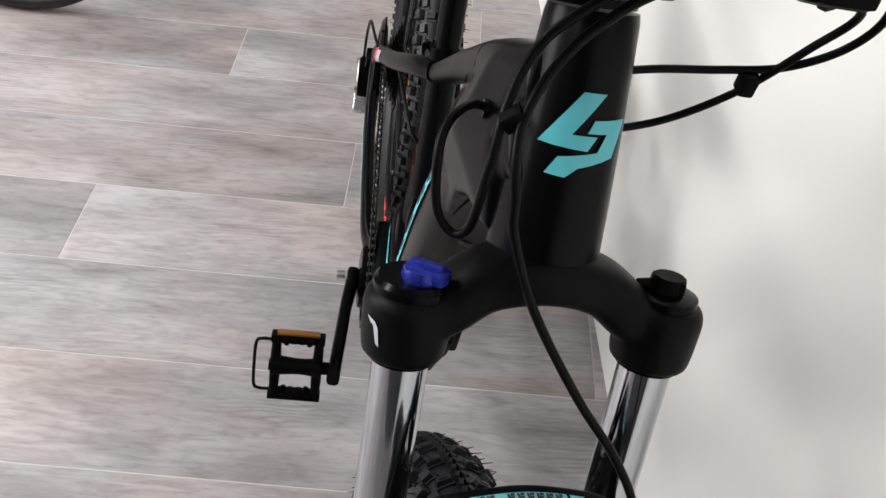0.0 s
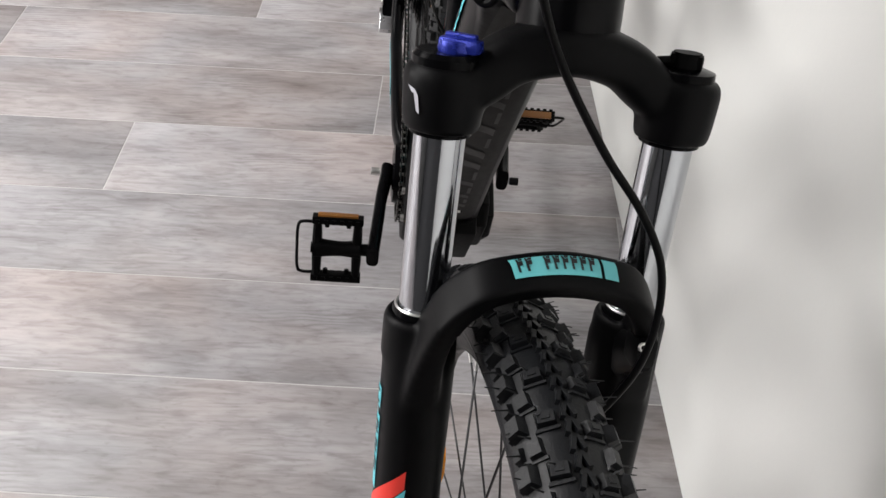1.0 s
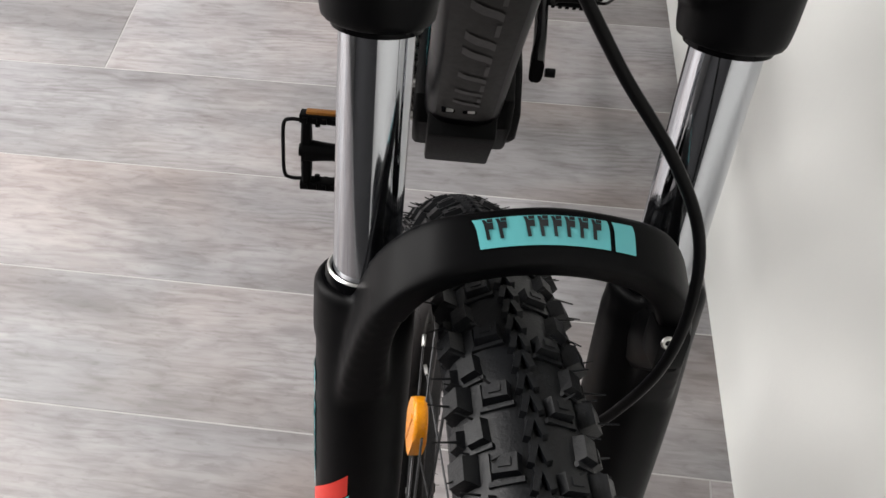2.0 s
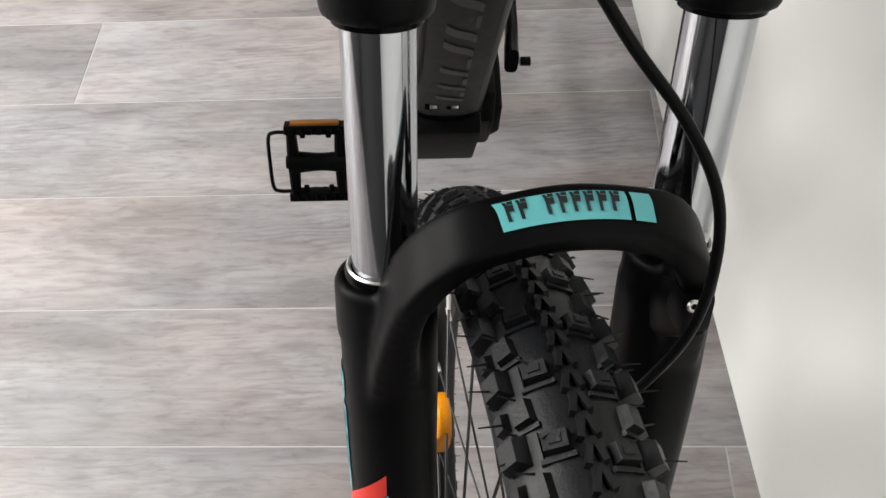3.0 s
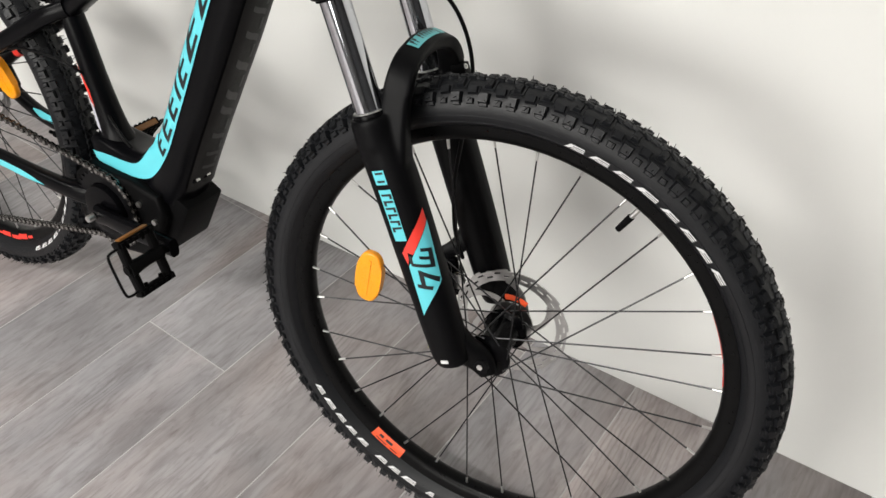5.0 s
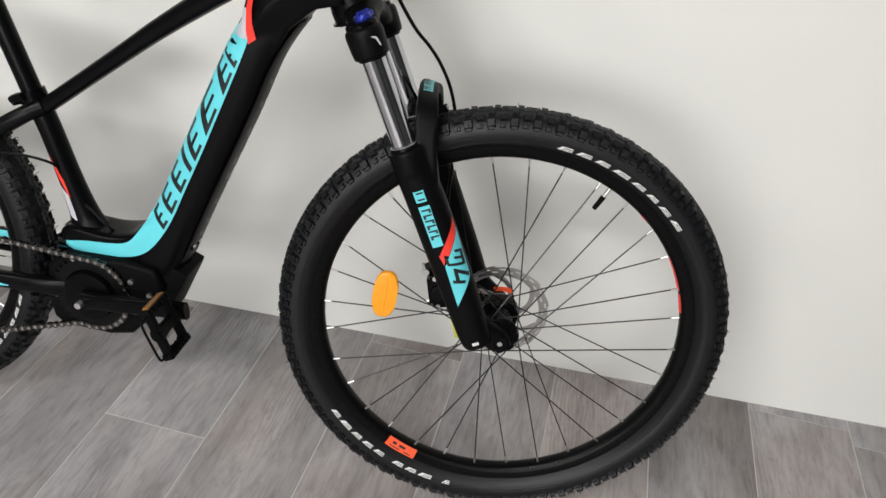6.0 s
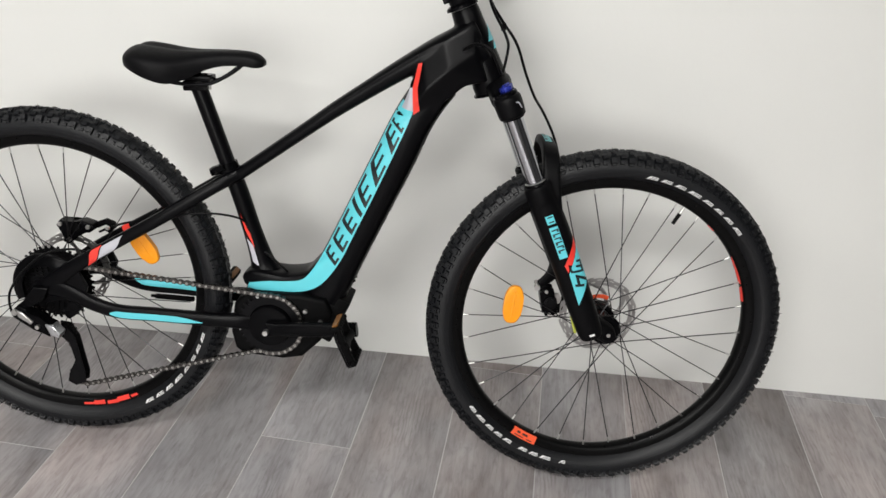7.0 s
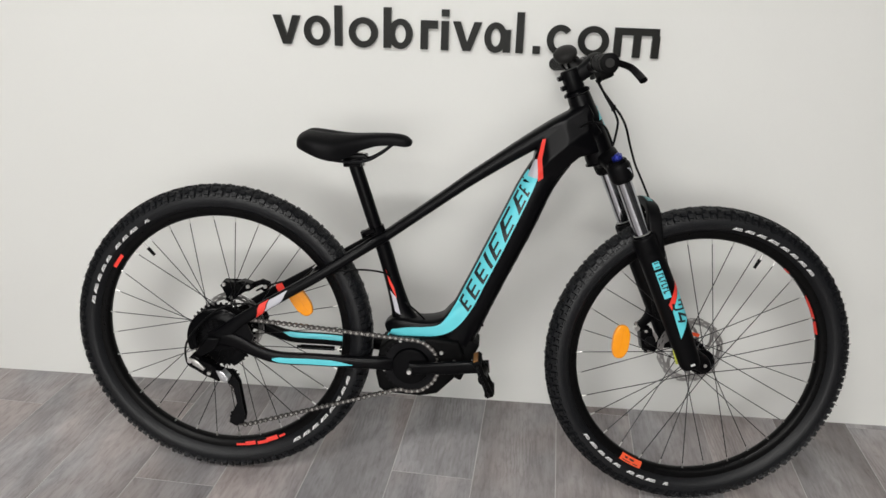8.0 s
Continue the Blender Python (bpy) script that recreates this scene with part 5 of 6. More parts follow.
    # headset ring between frame and fork
    bm = B()
    revolve(bm, [(0.0, -0.1255), (0.034, -0.1255), (0.034, -0.1225), (0.0, -0.1225)], 28, "Z", closed=False)
    part("crown_race", bm, MAT_GLOSSY, fork)

    # decals of the drive-side leg: bands on the leg's outer front
    def on_leg(a, u, out):
        """A point of the leg's skin; a: degrees round the leg, 0 forward, -90 outward."""
        d = Vector((math.cos(radians(a)), math.sin(radians(a)), 0))
        axis = Vector((LEG_N + 0.005, -LEG_Y, u))
        hit = leg_skin.ray_cast(axis + d * 0.1, -d)[0]
        return hit + d * out

    def leg_sheet(bm, quad, out, m):
        """Adds a thin sheet between four corners (degrees round the leg, height) laid on the leg."""
        a, b, c, d = [Vector(q) for q in quad]
        grid = []
        for i in range(m + 1):
            row = []
            for j in range(m + 1):
                p = a.lerp(b, i / m).lerp(d.lerp(c, i / m), j / m)
                row.append(bm.verts.new(on_leg(p.x, p.y, out)))
            grid.append(row)
        for i in range(m):
            for j in range(m):
                bm.faces.new((grid[i][j], grid[i + 1][j], grid[i + 1][j + 1], grid[i][j + 1]))
        return bm

    def leg_band(name, quad, mat, label, out=0.0007, parent=None, m=10):
        return part(name, leg_sheet(B(), quad, out, m), mat, parent or fork, label)
    bs = leg_band("badge_square", [(-114, -0.353), (-80, -0.353), (-80, -0.370), (-114, -0.370)], MAT_CYAN, "small cyan square print")
    leg_band("print_bar", [(-106, -0.3550), (-84, -0.3550), (-84, -0.3575), (-106, -0.3575)], MAT_DECAL_BLACK, "", 0.0012, bs, 4)
    leg_band("print_bar", [(-106, -0.3645), (-84, -0.3645), (-84, -0.3670), (-106, -0.3670)], MAT_DECAL_BLACK, "", 0.0012, bs, 4)
    pl = leg_band("print_panel", [(-114, -0.376), (-77, -0.376), (-77, -0.440), (-114, -0.440)], MAT_CYAN, "cyan print panel")
    for k in range(6):
        u = -0.3810 - 0.0082 * k
        leg_band("print_bar", [(-108, u), (-79, u), (-79, u - 0.0026), (-108, u - 0.0026)], MAT_DECAL_BLACK, "", 0.0012, pl, 4)
        if k % 2:
            leg_band("print_bar", [(-108, u), (-100, u), (-100, u - 0.0062), (-108, u - 0.0062)], MAT_DECAL_BLACK, "", 0.0013, pl, 3)
        else:
            leg_band("print_bar", [(-86, u), (-79, u), (-79, u - 0.0062), (-86, u - 0.0062)], MAT_DECAL_BLACK, "", 0.0013, pl, 3)
    leg_band("red_band", [(-98, -0.4525), (-12, -0.4080), (-12, -0.4240), (-72, -0.4585)], MAT_RED, "red slanted band")
    leg_band("red_tail", [(-104, -0.4545), (-86, -0.4515), (-90, -0.4640), (-97, -0.4710)], MAT_RED, "red pointed tail of the band", m=6)
    tri = leg_band("cyan_field", [(-96, -0.4730), (-10, -0.4240), (-20, -0.4990), (-102, -0.5400)], MAT_CYAN, "cyan field with a black number")
    # squared digits one above the other, each a few straight strokes (degrees round the leg, height)
    digit_three = [[(-50, -0.4520), (-22, -0.4560), (-24, -0.4600), (-51, -0.4562)], [(-33, -0.4575), (-22, -0.4560), (-26, -0.4800), (-37, -0.4775)], [(-58, -0.4612), (-31, -0.4655), (-33, -0.4695), (-59, -0.4650)], [(-87, -0.4680), (-30, -0.4755), (-27, -0.4800), (-86, -0.4725)], [(-88, -0.4590), (-78, -0.4600), (-79, -0.4700), (-88, -0.4690)]]
    digit_four = [[(-70, -0.4782), (-22, -0.4945), (-28, -0.5000), (-72, -0.4832)], [(-73, -0.4785), (-61, -0.4815), (-64, -0.4995), (-76, -0.4985)], [(-87, -0.4958), (-46, -0.5025), (-50, -0.5070), (-88, -0.5008)]]
    for name, strokes in (("digit_three", digit_three), ("digit_four", digit_four)):
        bm = B()
        for quad in strokes:
            bm = leg_sheet(bm, quad, 0.0013, 5)
        part(name, bm, MAT_DECAL_BLACK, tri, "black printed digit")
    return fork


ARCH_PRINT = [(0.397, 0.575), (0.582, 0.613)]
ARCH_TH = (1.53, 1.77)
fork = build_fork()


build_caliper(bicycle, STEER @ Matrix.Translation((-0.030, 0.050, -0.572)) @ Matrix.Rotation(radians(12), 4, "Y"), "front_brake_caliper")
bm = B()
tube(bm, [(LEG_N, 0.072, -0.510, 0.008, 0.020), (-0.004, 0.064, -0.528, 0.007, 0.013), (-0.026, 0.057, -0.536, 0.006, 0.010), (-0.044, 0.054, -0.538, 0.006, 0.008)], 4, 12, 3.0)
tube(bm, [(LEG_N, 0.072, -0.588, 0.008, 0.016), (-0.002, 0.063, -0.597, 0.007, 0.010), (-0.024, 0.056, -0.606, 0.006, 0.008)], 4, 12, 3.0)
part("caliper_mount", bm, MAT_FORK, fork, "cast caliper mount")
bm = B()
box(bm, (0.0055, 0.008, 0.038), Matrix.Translation((LEG_N - 0.0205, -LEG_Y + 0.002, -0.584)) @ Matrix.Rotation(radians(6), 4, "Y"), 0.003)
part("yellow_mark", bm, MAT_YELLOW, fork, "yellow print on the leg's rear edge")
bm = B()
box(bm, (0.010, 0.0016, 0.0045), Matrix.Translation((LEG_N + 0.006, -LEG_Y - 0.0205, -0.6085)), 0.0005)
part("white_mark", bm, MAT_WHITE, fork, "small white print at the leg's foot")


# ---- cockpit
def build_cockpit():
    bm = B()
    revolve(bm, [(0.0, 0.031), (0.0285, 0.031), (0.0285, 0.036), (0.022, 0.040), (0.0, 0.040)], 28, "Z", closed=False)
    part("headset_cap", bm, MAT_GLOSSY, bicycle, "black headset cap", at=STEER)
    bm = B()
    revolve(bm, [(0.0, 0.040), (0.0195, 0.040), (0.0205, 0.043), (0.0205, 0.081), (0.018, 0.085), (0.0, 0.085)], 28, "Z", closed=False)
    tube(bm, [(0.0, 0, 0.062, 0.016, 0.0175), (0.018, 0, 0.067, 0.015, 0.0165), (0.036, 0, 0.072, 0.018, 0.017), (0.052, 0, 0.078, 0.021, 0.018)], 5, 16, 3.0)
    stem = part("stem", bm, MAT_FORK, bicycle, "black stem on its spacers", at=STEER)
    bm = B()
    for z in (0.052, 0.074):
        rod(bm, (-0.026, -0.012, z), (-0.026, 0.012, z), 0.0032, n=8)
        box(bm, (0.012, 0.020, 0.010), Matrix.Translation((-0.023, 0, z)), 0.002)
    part("clamp", bm, MAT_GLOSSY, stem)
    half = 0.292
    bm = B()
    cable(bm, [(0.022, -half, 0.090), (0.032, -0.17, 0.088), (0.044, -0.085, 0.080), (0.046, -0.045, 0.0745), (0.046, 0.045, 0.0745), (0.044, 0.085, 0.080), (0.032, 0.17, 0.088), (0.022, half, 0.090)], 0.0125, 6, 14)
    bar = part("handlebar", bm, MAT_FORK, bicycle, "black riser handlebar resting on the wall", at=STEER)
    for s in (-1, 1):
        bm = B()
        a, b = Vector((0.032, s * 0.168, 0.088)), Vector((0.0215, s * (half + 0.003), 0.0902))
        d = (b - a)
        ribs = [(0.0, -0.01), (0.0154, -0.01)]
        for k in range(12):
            ribs += [(0.0163, k / 12 + 0.004), (0.0164, (k + 0.80) / 12), (0.0153, (k + 0.84) / 12), (0.0153, (k + 0.98) / 12)]
        ribs += [(0.0176, 0.985), (0.0176, 1.012), (0.0165, 1.018), (0.0, 1.018)]
        revolve(bm, [(r, h * d.length) for r, h in ribs], 20, "Z", closed=False, turn=Matrix.Translation(a) @ d.to_track_quat("Z", "X").to_matrix().to_4x4())
        grip = part("grip", bm, MAT_PLASTIC, bar, "ribbed black rubber grip")
        bm = B()
        rod(bm, b + d * 0.014, b + d * 0.024, 0.009, 0.008, 12)
        part("end_plug", bm, MAT_GREY, grip, "round bar end plug")
        # brake lever: clamp, body and blade
        bm = B()
        rod(bm, (0.038, s * 0.128, 0.0845), (0.036, s * 0.146, 0.086), 0.0175, n=16)
        tube(bm, [(0.052, s * 0.085, 0.080, 0.009, 0.010), (0.058, s * 0.118, 0.080, 0.010, 0.012), (0.064, s * 0.150, 0.076, 0.009, 0.010)], 4, 12, 2.6)
        lev = part("brake_lever", bm, MAT_GLOSSY, bar, "black hydraulic brake lever")
        bm = B()
        tube(bm, [(0.064, s * 0.148, 0.076, 0.0050, 0.0065), (0.082, s * 0.172, 0.058, 0.0052, 0.0068), (0.086, s * 0.198, 0.042, 0.0052, 0.0075), (0.086, s * 0.222, 0.030, 0.0056, 0.0080)], 5, 10, 2.6)
        part("blade", bm, MAT_GLOSSY, lev)
        bm = B()
        box(bm, (0.030, 0.034, 0.024), Matrix.Translation((0.046, s * 0.108, 0.060)), 0.006)
        rod(bm, (0.046, s * 0.108, 0.060), (0.026, s * 0.120, 0.050), 0.006, n=8)
        part("shifter", bm, MAT_PLASTIC, bar, "black thumb shifter and switch")
    # rounded grey display on the bar and a round headlamp in front
    bm = B()
    revolve(bm, [(0.0, -0.008), (0.025, -0.008), (0.0285, -0.004), (0.0285, 0.004), (0.024, 0.010), (0.012, 0.0135), (0.0, 0.0145)], 30, "Z", closed=False)
    part("display", bm, MAT_GREY, bar, "round dark grey display unit", at=Matrix.Translation((0.062, 0.030, 0.080)) @ Matrix.Scale(0.78, 4) @ Matrix.Rotation(radians(34), 4, "X") @ Matrix.Rotation(radians(-10), 4, "Y"))
    bm = B()
    rod(bm, (0.056, -0.02, 0.074), (0.076, -0.015, 0.078), 0.008, n=10)
    part("display_arm", bm, MAT_PLASTIC, bar)
    bm = B()
    revolve(bm, [(0.0, -0.012), (0.026, -0.012), (0.030, -0.004), (0.030, 0.004), (0.026, 0.010), (0.014, 0.014), (0.0, 0.015)], 30, "Z", closed=False)
    part("bell_dome", bm, MAT_GREY, bar, "dark grey domed unit on the bar", at=Matrix.Translation((0.024, 0.115, 0.112)) @ Matrix.Scale(0.9, 4) @ Matrix.Rotation(radians(30), 4, "X"))
    bm = B()
    box(bm, (0.026, 0.034, 0.026), Matrix.Translation((0.076, 0.0, 0.056)), 0.008)
    rod(bm, (0.084, 0, 0.056), (0.092, 0, 0.055), 0.013, 0.0125, 18)
    part("headlamp", bm, MAT_PLASTIC, bar, "small black headlamp under the bar")
    return bar


build_cockpit()

# ---- hoses and cables
HOSES = [
    ("front_brake_hose", 0.0026, [(0.822, 0.060, 0.988), (0.823, 0.036, 0.977), (0.824, 0.019, 0.966), (0.828, 0.006, 0.956), (0.835, -0.007, 0.945), (0.846, -0.019, 0.931), (0.858, -0.0265, 0.916), (0.870, -0.0275, 0.902), (0.880, -0.025, 0.887), (0.888, -0.022, 0.870), (0.902, -0.004, 0.833), (0.922, 0.029, 0.789), (0.940, 0.057, 0.760), (0.956, 0.075, 0.732), (0.972, 0.080, 0.700), (0.984, 0.077, 0.664), (0.990, 0.066, 0.625), (0.992, 0.052, 0.585), (0.992, 0.046, 0.53), (0.998, 0.050, 0.46), (1.012, 0.056, 0.415)]),
    ("rear_brake_hose", 0.0026, [(0.818, 0.052, 0.990), (0.820, 0.024, 0.977), (0.824, 0.004, 0.965), (0.828, -0.009, 0.956), (0.833, -0.021, 0.945), (0.841, -0.0295, 0.931), (0.853, -0.035, 0.913), (0.861, -0.0365, 0.899), (0.866, -0.038, 0.882), (0.862, -0.0385, 0.848), (0.858, -0.046, 0.838), (0.852, -0.056, 0.850), (0.838, -0.059, 0.876), (0.822, -0.054, 0.884), (0.804, -0.042, 0.882), (0.786, -0.028, 0.868)]),
    ("shift_cable", 0.0024, [(0.79, 0.030, 0.905), (0.782, 0.060, 0.906), (0.782, 0.095, 0.911), (0.786, 0.125, 0.920), (0.794, 0.146, 0.94), (0.802, 0.152, 0.965), (0.812, 0.135, 0.99), (0.824, 0.10, 0.995)]),
    ("lockout_cable", 0.0024, [(0.794, 0.028, 0.868), (0.785, 0.056, 0.867), (0.783, 0.082, 0.878), (0.784, 0.110, 0.902), (0.790, 0.130, 0.935), (0.802, 0.138, 0.965), (0.815, 0.11, 0.985), (0.83, 0.09, 0.99)]),
    ("rear_derailleur_cable", 0.0024, [(0.10, -0.066, 0.438), (0.07, -0.076, 0.45), (0.02, -0.082, 0.44), (-0.03, -0.084, 0.40), (-0.065, -0.085, 0.35), (-0.066, -0.085, 0.305), (-0.05, -0.085, 0.29)]),
    ("seat_tube_cable", 0.0024, [(0.425, -0.012, 0.452), (0.44, -0.016, 0.443), (0.462, -0.018, 0.425), (0.475, -0.014, 0.41)]),
    ("stay_cable", 0.0022, [(0.395, -0.012, 0.506), (0.38, -0.028, 0.524), (0.34, -0.036, 0.532), (0.29, -0.042, 0.53), (0.25, -0.045, 0.518)]),
    ("rear_caliper_hose", 0.0024, [(0.20, 0.055, 0.488), (0.15, 0.058, 0.47), (0.115, 0.055, 0.462), (0.085, 0.05, 0.452), (0.06, 0.048, 0.44)]),
]
for name, r, pts in HOSES:
    bm = B()
    part(name, cable(bm, pts, r, 7, 10), MAT_CABLE, bicycle, "thin black cable")
for p, tilt, size in (((0.785, 0.110, 0.907), 0, (0.012, 0.009, 0.013)), ((0.855, -0.0305, 0.9145), 40, (0.009, 0.012, 0.010))):
    bm = B()
    box(bm, size, Matrix.Rotation(radians(tilt), 4, "X"), 0.002)
    part("cable_clip", bm, MAT_PLASTIC, bicycle, "small black cable clip", at=Matrix.Translation(p))

# ---- saddle and post
def build_saddle():
    bm = B()
    
    tube(bm, [(0.301, 0, 0.772, 0.0150, 0.0150), (0.312, 0, 0.742, 0.0152, 0.0152), (0.347, 0, 0.640, 0.0152, 0.0152), (0.357, 0, 0.610, 0.0152, 0.0152)], 5, 20, 2.0)
    post = part("seatpost", bm, MAT_FRAME, bicycle, "black seatpost")
    bm = B()
    box(bm, (0.040, 0.042, 0.018), Matrix.Translation((0.300, 0, 0.770)) @ Matrix.Rotation(radians(-4), 4, "Y"), 0.004)
    box(bm, (0.056, 0.036, 0.010), Matrix.Translation((0.303, 0, 0.784)), 0.003)
    part("rail_clamp", bm, MAT_GLOSSY, post, "black rail clamp")
    for x, z in ((0.281, 0.768), (0.324, 0.772)):
        part("bolt", rod(B(), (x, 0, z - 0.010), (x, 0, z + 0.018), 0.0032, n=8), MAT_STEEL, post)
    bm = B()
    m = Matrix.Translation((0.3535, 0, 0.616)) @ Matrix.Rotation(radians(-19), 4, "Y")
    c = B()
    revolve(c, [(0.0155, -0.009), (0.0205, -0.009), (0.0205, 0.009), (0.0155, 0.009)], 28, "Z")
    box(c, (0.018, 0.020, 0.016), Matrix.Translation((-0.026, 0, 0)), 0.003)
    bm.free()
    clamp = part("seat_clamp", c, MAT_GLOSSY, bicycle, "black seat clamp", at=m)
    bm = B()
    rod(bm, (-0.029, -0.014, 0), (-0.029, 0.014, 0), 0.004, n=10)
    tube(bm, [(-0.029, -0.014, 0.0, 0.003, 0.005), (-0.020, -0.022, 0.004, 0.003, 0.006), (0.002, -0.026, 0.006, 0.003, 0.006)], 4, 8, 2.4)
    part("lever", bm, MAT_GLOSSY, clamp)
    # shell: stations along x with half width, top height and skirt depth
    st = [(0.171, 0.030, 0.818, 0.014, 0.004), (0.176, 0.052, 0.831, 0.028, 0.007), (0.195, 0.066, 0.840, 0.044, 0.009), (0.225, 0.072, 0.839, 0.054, 0.010), (0.258, 0.066, 0.836, 0.058, 0.008), (0.288, 0.050, 0.835, 0.050, 0.005), (0.318, 0.036, 0.836, 0.036, 0.003), (0.352, 0.027, 0.838, 0.028, 0.002), (0.390, 0.022, 0.838, 0.026, 0.001), (0.414, 0.019, 0.834, 0.024, 0.0), (0.427, 0.012, 0.826, 0.014, 0.0), (0.4305, 0.004, 0.821, 0.004, 0.0)]
    st = [(0.4305 - (0.4305 - q[0]) * 0.96, *q[1:]) for q in st]
    rows = spline(st, 4)
    bm = B()
    rings = []
    for x, w, z, d, dip in rows:
        ring = []
        for k in range(25):
            t = -1 + 2 * k / 24
            an = t * math.pi * 0.62
            yy = w * math.sin(an) / math.sin(math.pi * 0.5) if abs(an) < math.pi / 2 else w * math.copysign(1 - 0.22 * (abs(an) - math.pi / 2) ** 2 * 2.2, an)
            drop = d * (1 - math.cos(min(abs(an), math.pi / 2)) ** 0.85) * 0.62 + (d * 0.38 * max(0, abs(an) - math.pi / 2) / (math.pi * 0.12))
            groove = dip * math.exp(-(yy / 0.011) ** 2)
            ring.append(bm.verts.new((x, yy, z - drop - groove)))
        rings.append(ring)
    for a, b in zip(rings, rings[1:]):
        for k in range(24):
            bm.faces.new((a[k], a[k + 1], b[k + 1], b[k]))
        bm.faces.new((a[24], a[0], b[0], b[24]))
    bm.faces.new(rings[0])
    bm.faces.new(rings[-1][::-1])
    saddle = part("saddle", bm, MAT_SADDLE, bicycle, "black padded sports saddle with centre groove", angle=60)
    for s in (-1, 1):
        bm = B()
        cable(bm, [(0.215, s * 0.030, 0.797), (0.235, s * 0.026, 0.784), (0.262, s * 0.022, 0.7745), (0.30, s * 0.021, 0.773), (0.335, s * 0.020, 0.778), (0.365, s * 0.014, 0.795), (0.390, s * 0.008, 0.815)], 0.0035, 5, 10)
        part("rail", bm, MAT_DARKMETAL, saddle, "dark steel saddle rail")


build_saddle()

# ---------------------------------------------------------------- wall sign: plain black shapes in a row
sign = tagged(new("wall_sign"), "row of flat black raised shapes on the wall", "sign")
sign.matrix_basis = Matrix.Translation((0.0, WALL_Y, 0.982))
XH, ASC, TH = 0.069, 0.096, 0.012


def sign_bar(x0, x1, z0, z1, lean=0.0):
    bm = B()
    prism(bm, [(x0, z0), (x1, z0), (x1 + lean, z1), (x0 + lean, z1)], -TH - 0.0008, -0.0005, 0.0)
    return bm


def sign_wedge(x0, x1):
    w = 0.019
    bm = B()
    mid = (x0 + x1) / 2
    prism(bm, [(x0, XH), (x0 + w, XH), (mid, 0.021), (x1 - w, XH), (x1, XH), (mid + w * 0.52, 0), (mid - w * 0.52, 0)], -TH, -0.0005)
    return bm


def sign_ring(x0, x1, arc=(0.0, 2 * math.pi)):
    bm = B()
    n = 40
    cx, a, b = (x0 + x1) / 2, (x1 - x0) / 2, XH / 2 + 0.0015
    full = arc[1] - arc[0] > 6.2
    rings = []
    for k in range(n if full else n + 1):
        t = arc[0] + (arc[1] - arc[0]) * k / n
        c, s = math.cos(t), math.sin(t)
        rings.append([bm.verts.new((cx + (a - i * 0.0165) * c, y, XH / 2 + (b - i * 0.0145) * s)) for i, y in ((0, -TH), (1, -TH), (1, -0.0005), (0, -0.0005))])
    for k in range(n):
        p, q = rings[k], rings[(k + 1) % len(rings)]
        for i in range(4):
            bm.faces.new((p[i], p[(i + 1) % 4], q[(i + 1) % 4], q[i]))
    if not full:
        bm.faces.new(rings[0])
        bm.faces.new(rings[-1][::-1])
    return bm


SHAPES = [sign_wedge(0.047, 0.115), sign_ring(0.124, 0.189), sign_bar(0.201, 0.2195, 0, ASC), sign_ring(0.236, 0.308), sign_bar(0.3225, 0.341, 0, ASC), sign_ring(0.334, 0.394), sign_bar(0.414, 0.4325, 0, XH), sign_bar(0.4325, 0.456, 0.050, XH), sign_bar(0.4645, 0.483, 0, XH), sign_bar(0.4645, 0.483, 0.080, ASC),
          sign_wedge(0.4925, 0.5635), sign_ring(0.570, 0.626), sign_bar(0.6165, 0.6345, 0, 0.054), sign_bar(0.6475, 0.666, 0, ASC), sign_bar(0.689, 0.707, 0, 0.018), sign_ring(0.722, 0.788, (0.75, 2 * math.pi - 0.75)), sign_ring(0.797, 0.872), sign_bar(0.884, 0.902, 0, XH), sign_bar(0.930, 0.948, 0, XH - 0.0165), sign_bar(0.9745, 0.9925, 0, XH - 0.0165), sign_bar(0.902, 0.990, XH - 0.0165, XH)]
for bm in SHAPES:
    part("raised_shape", bm, MAT_SIGN, sign)

# ---------------------------------------------------------------- wheel of a second bicycle
other = tagged(new("spare_wheel"), "thin black-tyred bicycle wheel standing on the floor", "wheel")
other.matrix_basis = Matrix.Translation((-0.652, -0.985, 0.335)) @ Matrix.Rotation(radians(84), 4, "Z") @ Matrix.Rotation(radians(2), 4, "X")
bm = B()
revolve(bm, [(0.313 + 0.021 * math.cos(t), 0.021 * math.sin(t)) for t in (2 * math.pi * k / 16 for k in range(16))], 72, "Y")
part("tyre", bm, MAT_RUBBER, other)
bm = B()
revolve(bm, [(0.272, -0.010), (0.297, -0.013), (0.297, 0.013), (0.272, 0.010)], 72, "Y")
part("rim", bm, MAT_SILVER, other, "silver rim")
bm = B()
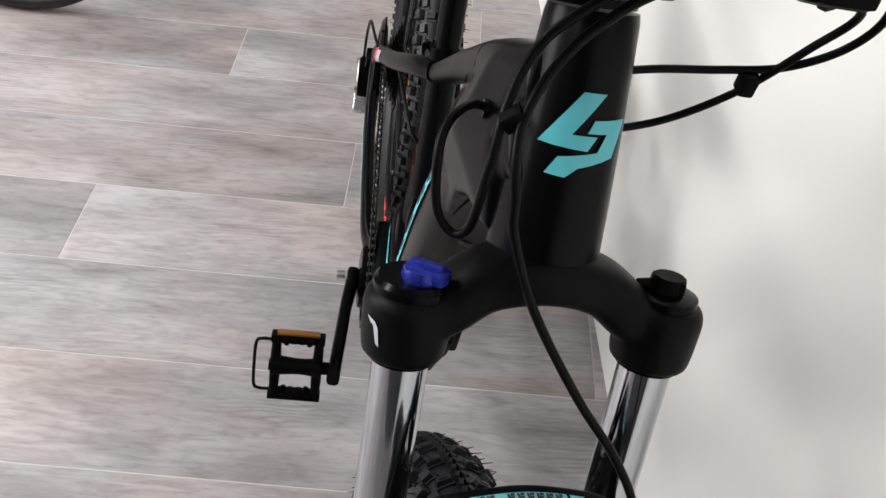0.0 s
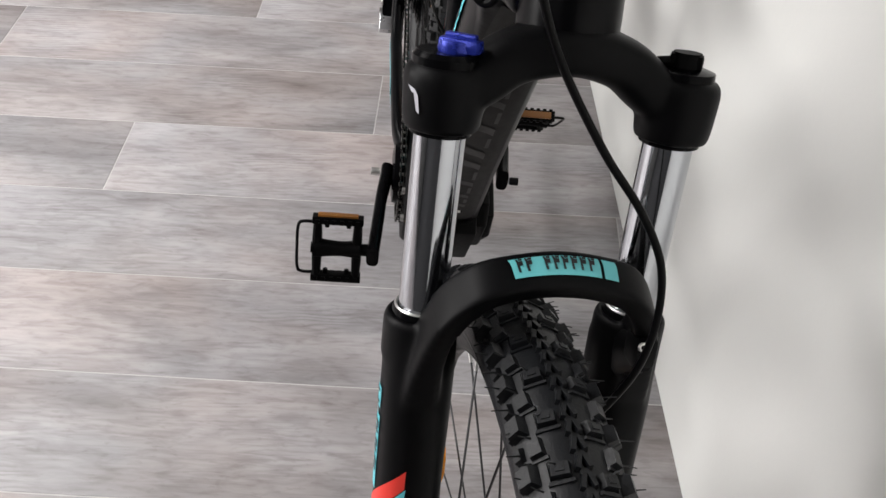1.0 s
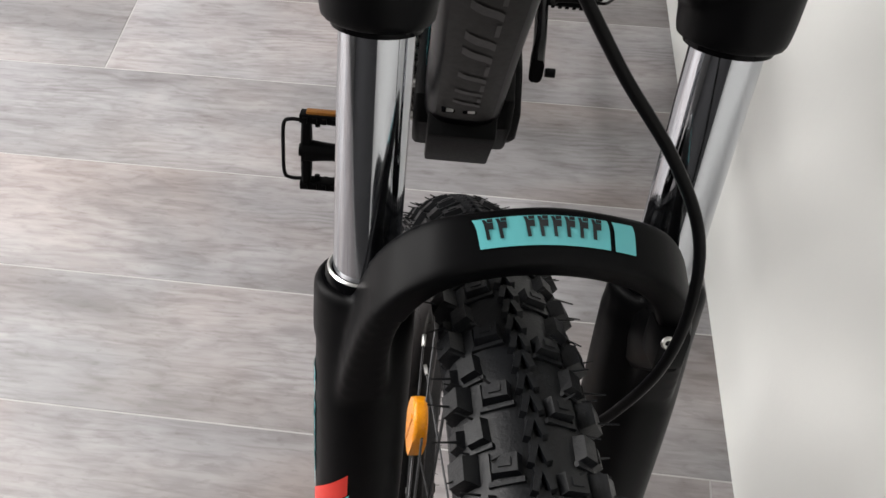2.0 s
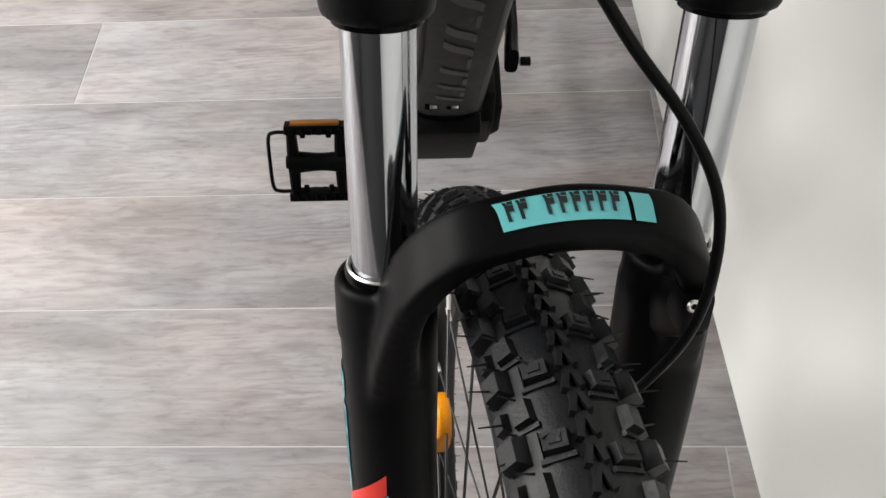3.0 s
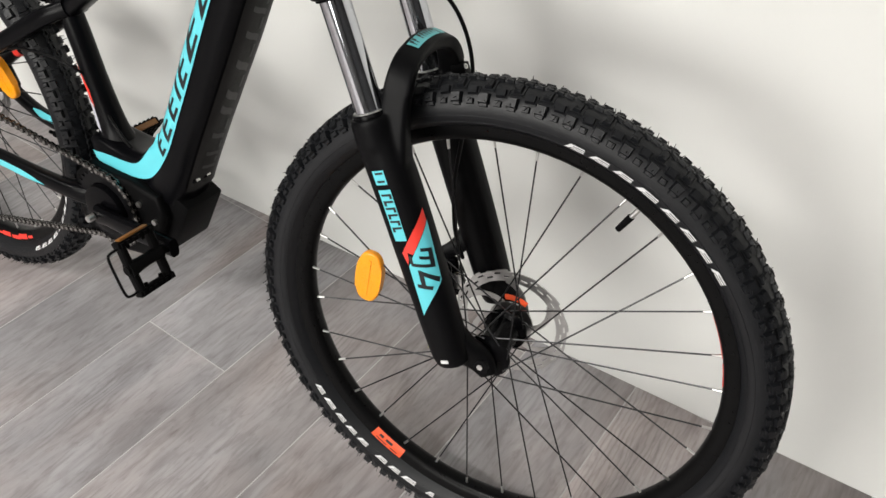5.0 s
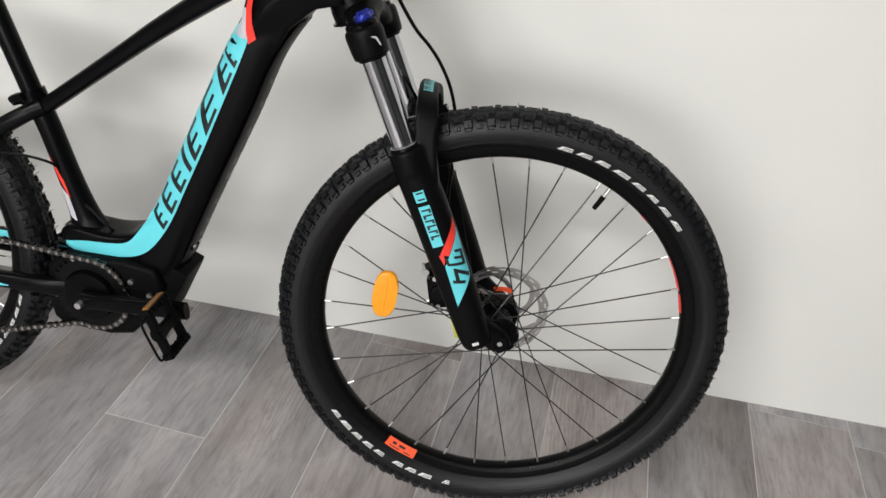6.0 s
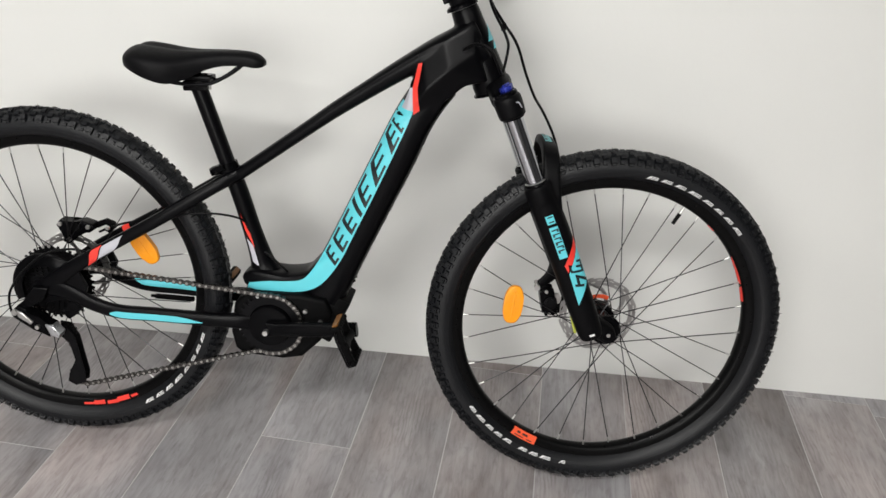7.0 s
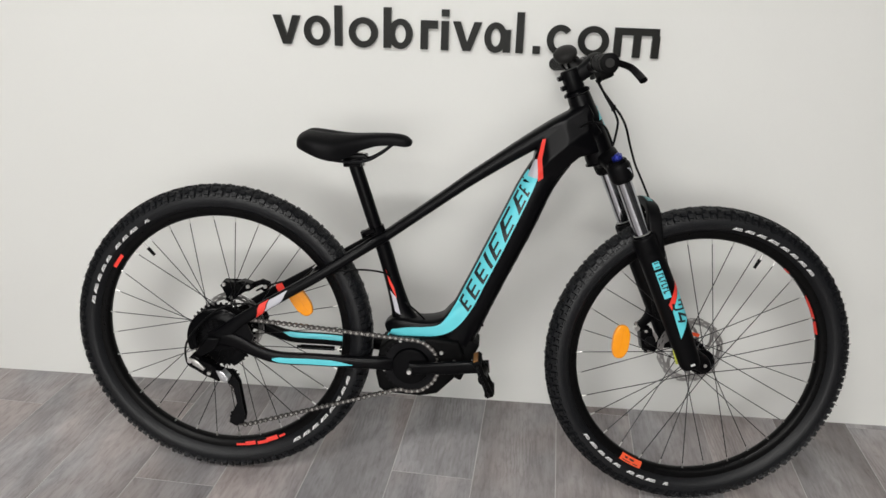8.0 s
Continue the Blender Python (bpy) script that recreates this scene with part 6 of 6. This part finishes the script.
revolve(bm, [(0.0, -0.045), (0.012, -0.045), (0.014, -0.03), (0.024, -0.028), (0.024, -0.024), (0.013, -0.02), (0.013, 0.02), (0.024, 0.024), (0.024, 0.028), (0.014, 0.03), (0.012, 0.045), (0.0, 0.045)], 20, "Y", closed=False)
part("hub", bm, MAT_GLOSSY, other)
for i in range(28):
    a = 2 * math.pi * i / 28
    bm = B()
    s = 1 if i % 2 else -1
    rod(bm, (0.022 * math.cos(a + 1.2 * (1 if i % 4 < 2 else -1)), s * 0.026, 0.022 * math.sin(a + 1.2 * (1 if i % 4 < 2 else -1))), (0.273 * math.cos(a), 0, 0.273 * math.sin(a)), 0.001, n=5)
    part("spoke", bm, MAT_SPOKE, other)

# ---------------------------------------------------------------- floor planks
PITCH, LENGTH, SKEW = 0.2015, 1.22, radians(-3.7)
KNOWN = {0: -0.637, -1: -0.142, -2: 0.2, -3: -0.466, -4: 0.12, 1: 0.34, 2: -0.005, 3: 0.40, 4: 0.36, 5: 0.42, 6: 0.42, 7: 0.44, 8: 0.42, 9: 0.379}
turn = Matrix.Rotation(SKEW, 4, "Z")
GAP = 0.0022
SHARED = {}


def plank_mesh(length):
    key = round(length, 3)
    if key not in SHARED:
        SHARED[key] = finish("plank", box(B(), (PITCH - GAP, key - GAP, 0.006), None, 0.0006), MAT_PLANK, 20)
    return SHARED[key]


for col in range(-17, 20):
    x = 0.199 + PITCH * (col - 0.5)
    first = KNOWN.get(col, -0.9 + (col * 0.437 % 1.0) * LENGTH)
    shift = math.tan(SKEW) * x
    lo_y, hi_y = Y0 + 0.02 - shift, WALL_Y + 0.05 - shift
    for k in range(-5, 3):
        a, b = max(first + k * LENGTH, lo_y), min(first + (k + 1) * LENGTH, hi_y)
        if b - a < 0.03:
            continue
        p = turn @ Vector((x, (a + b) / 2, 0))
        if p.x < X0 - 0.05 or p.x > X1 + 0.05:
            continue
        part("plank", plank_mesh(b - a), None, floor, at=Matrix.Translation((p.x, p.y, -0.003)) @ turn)
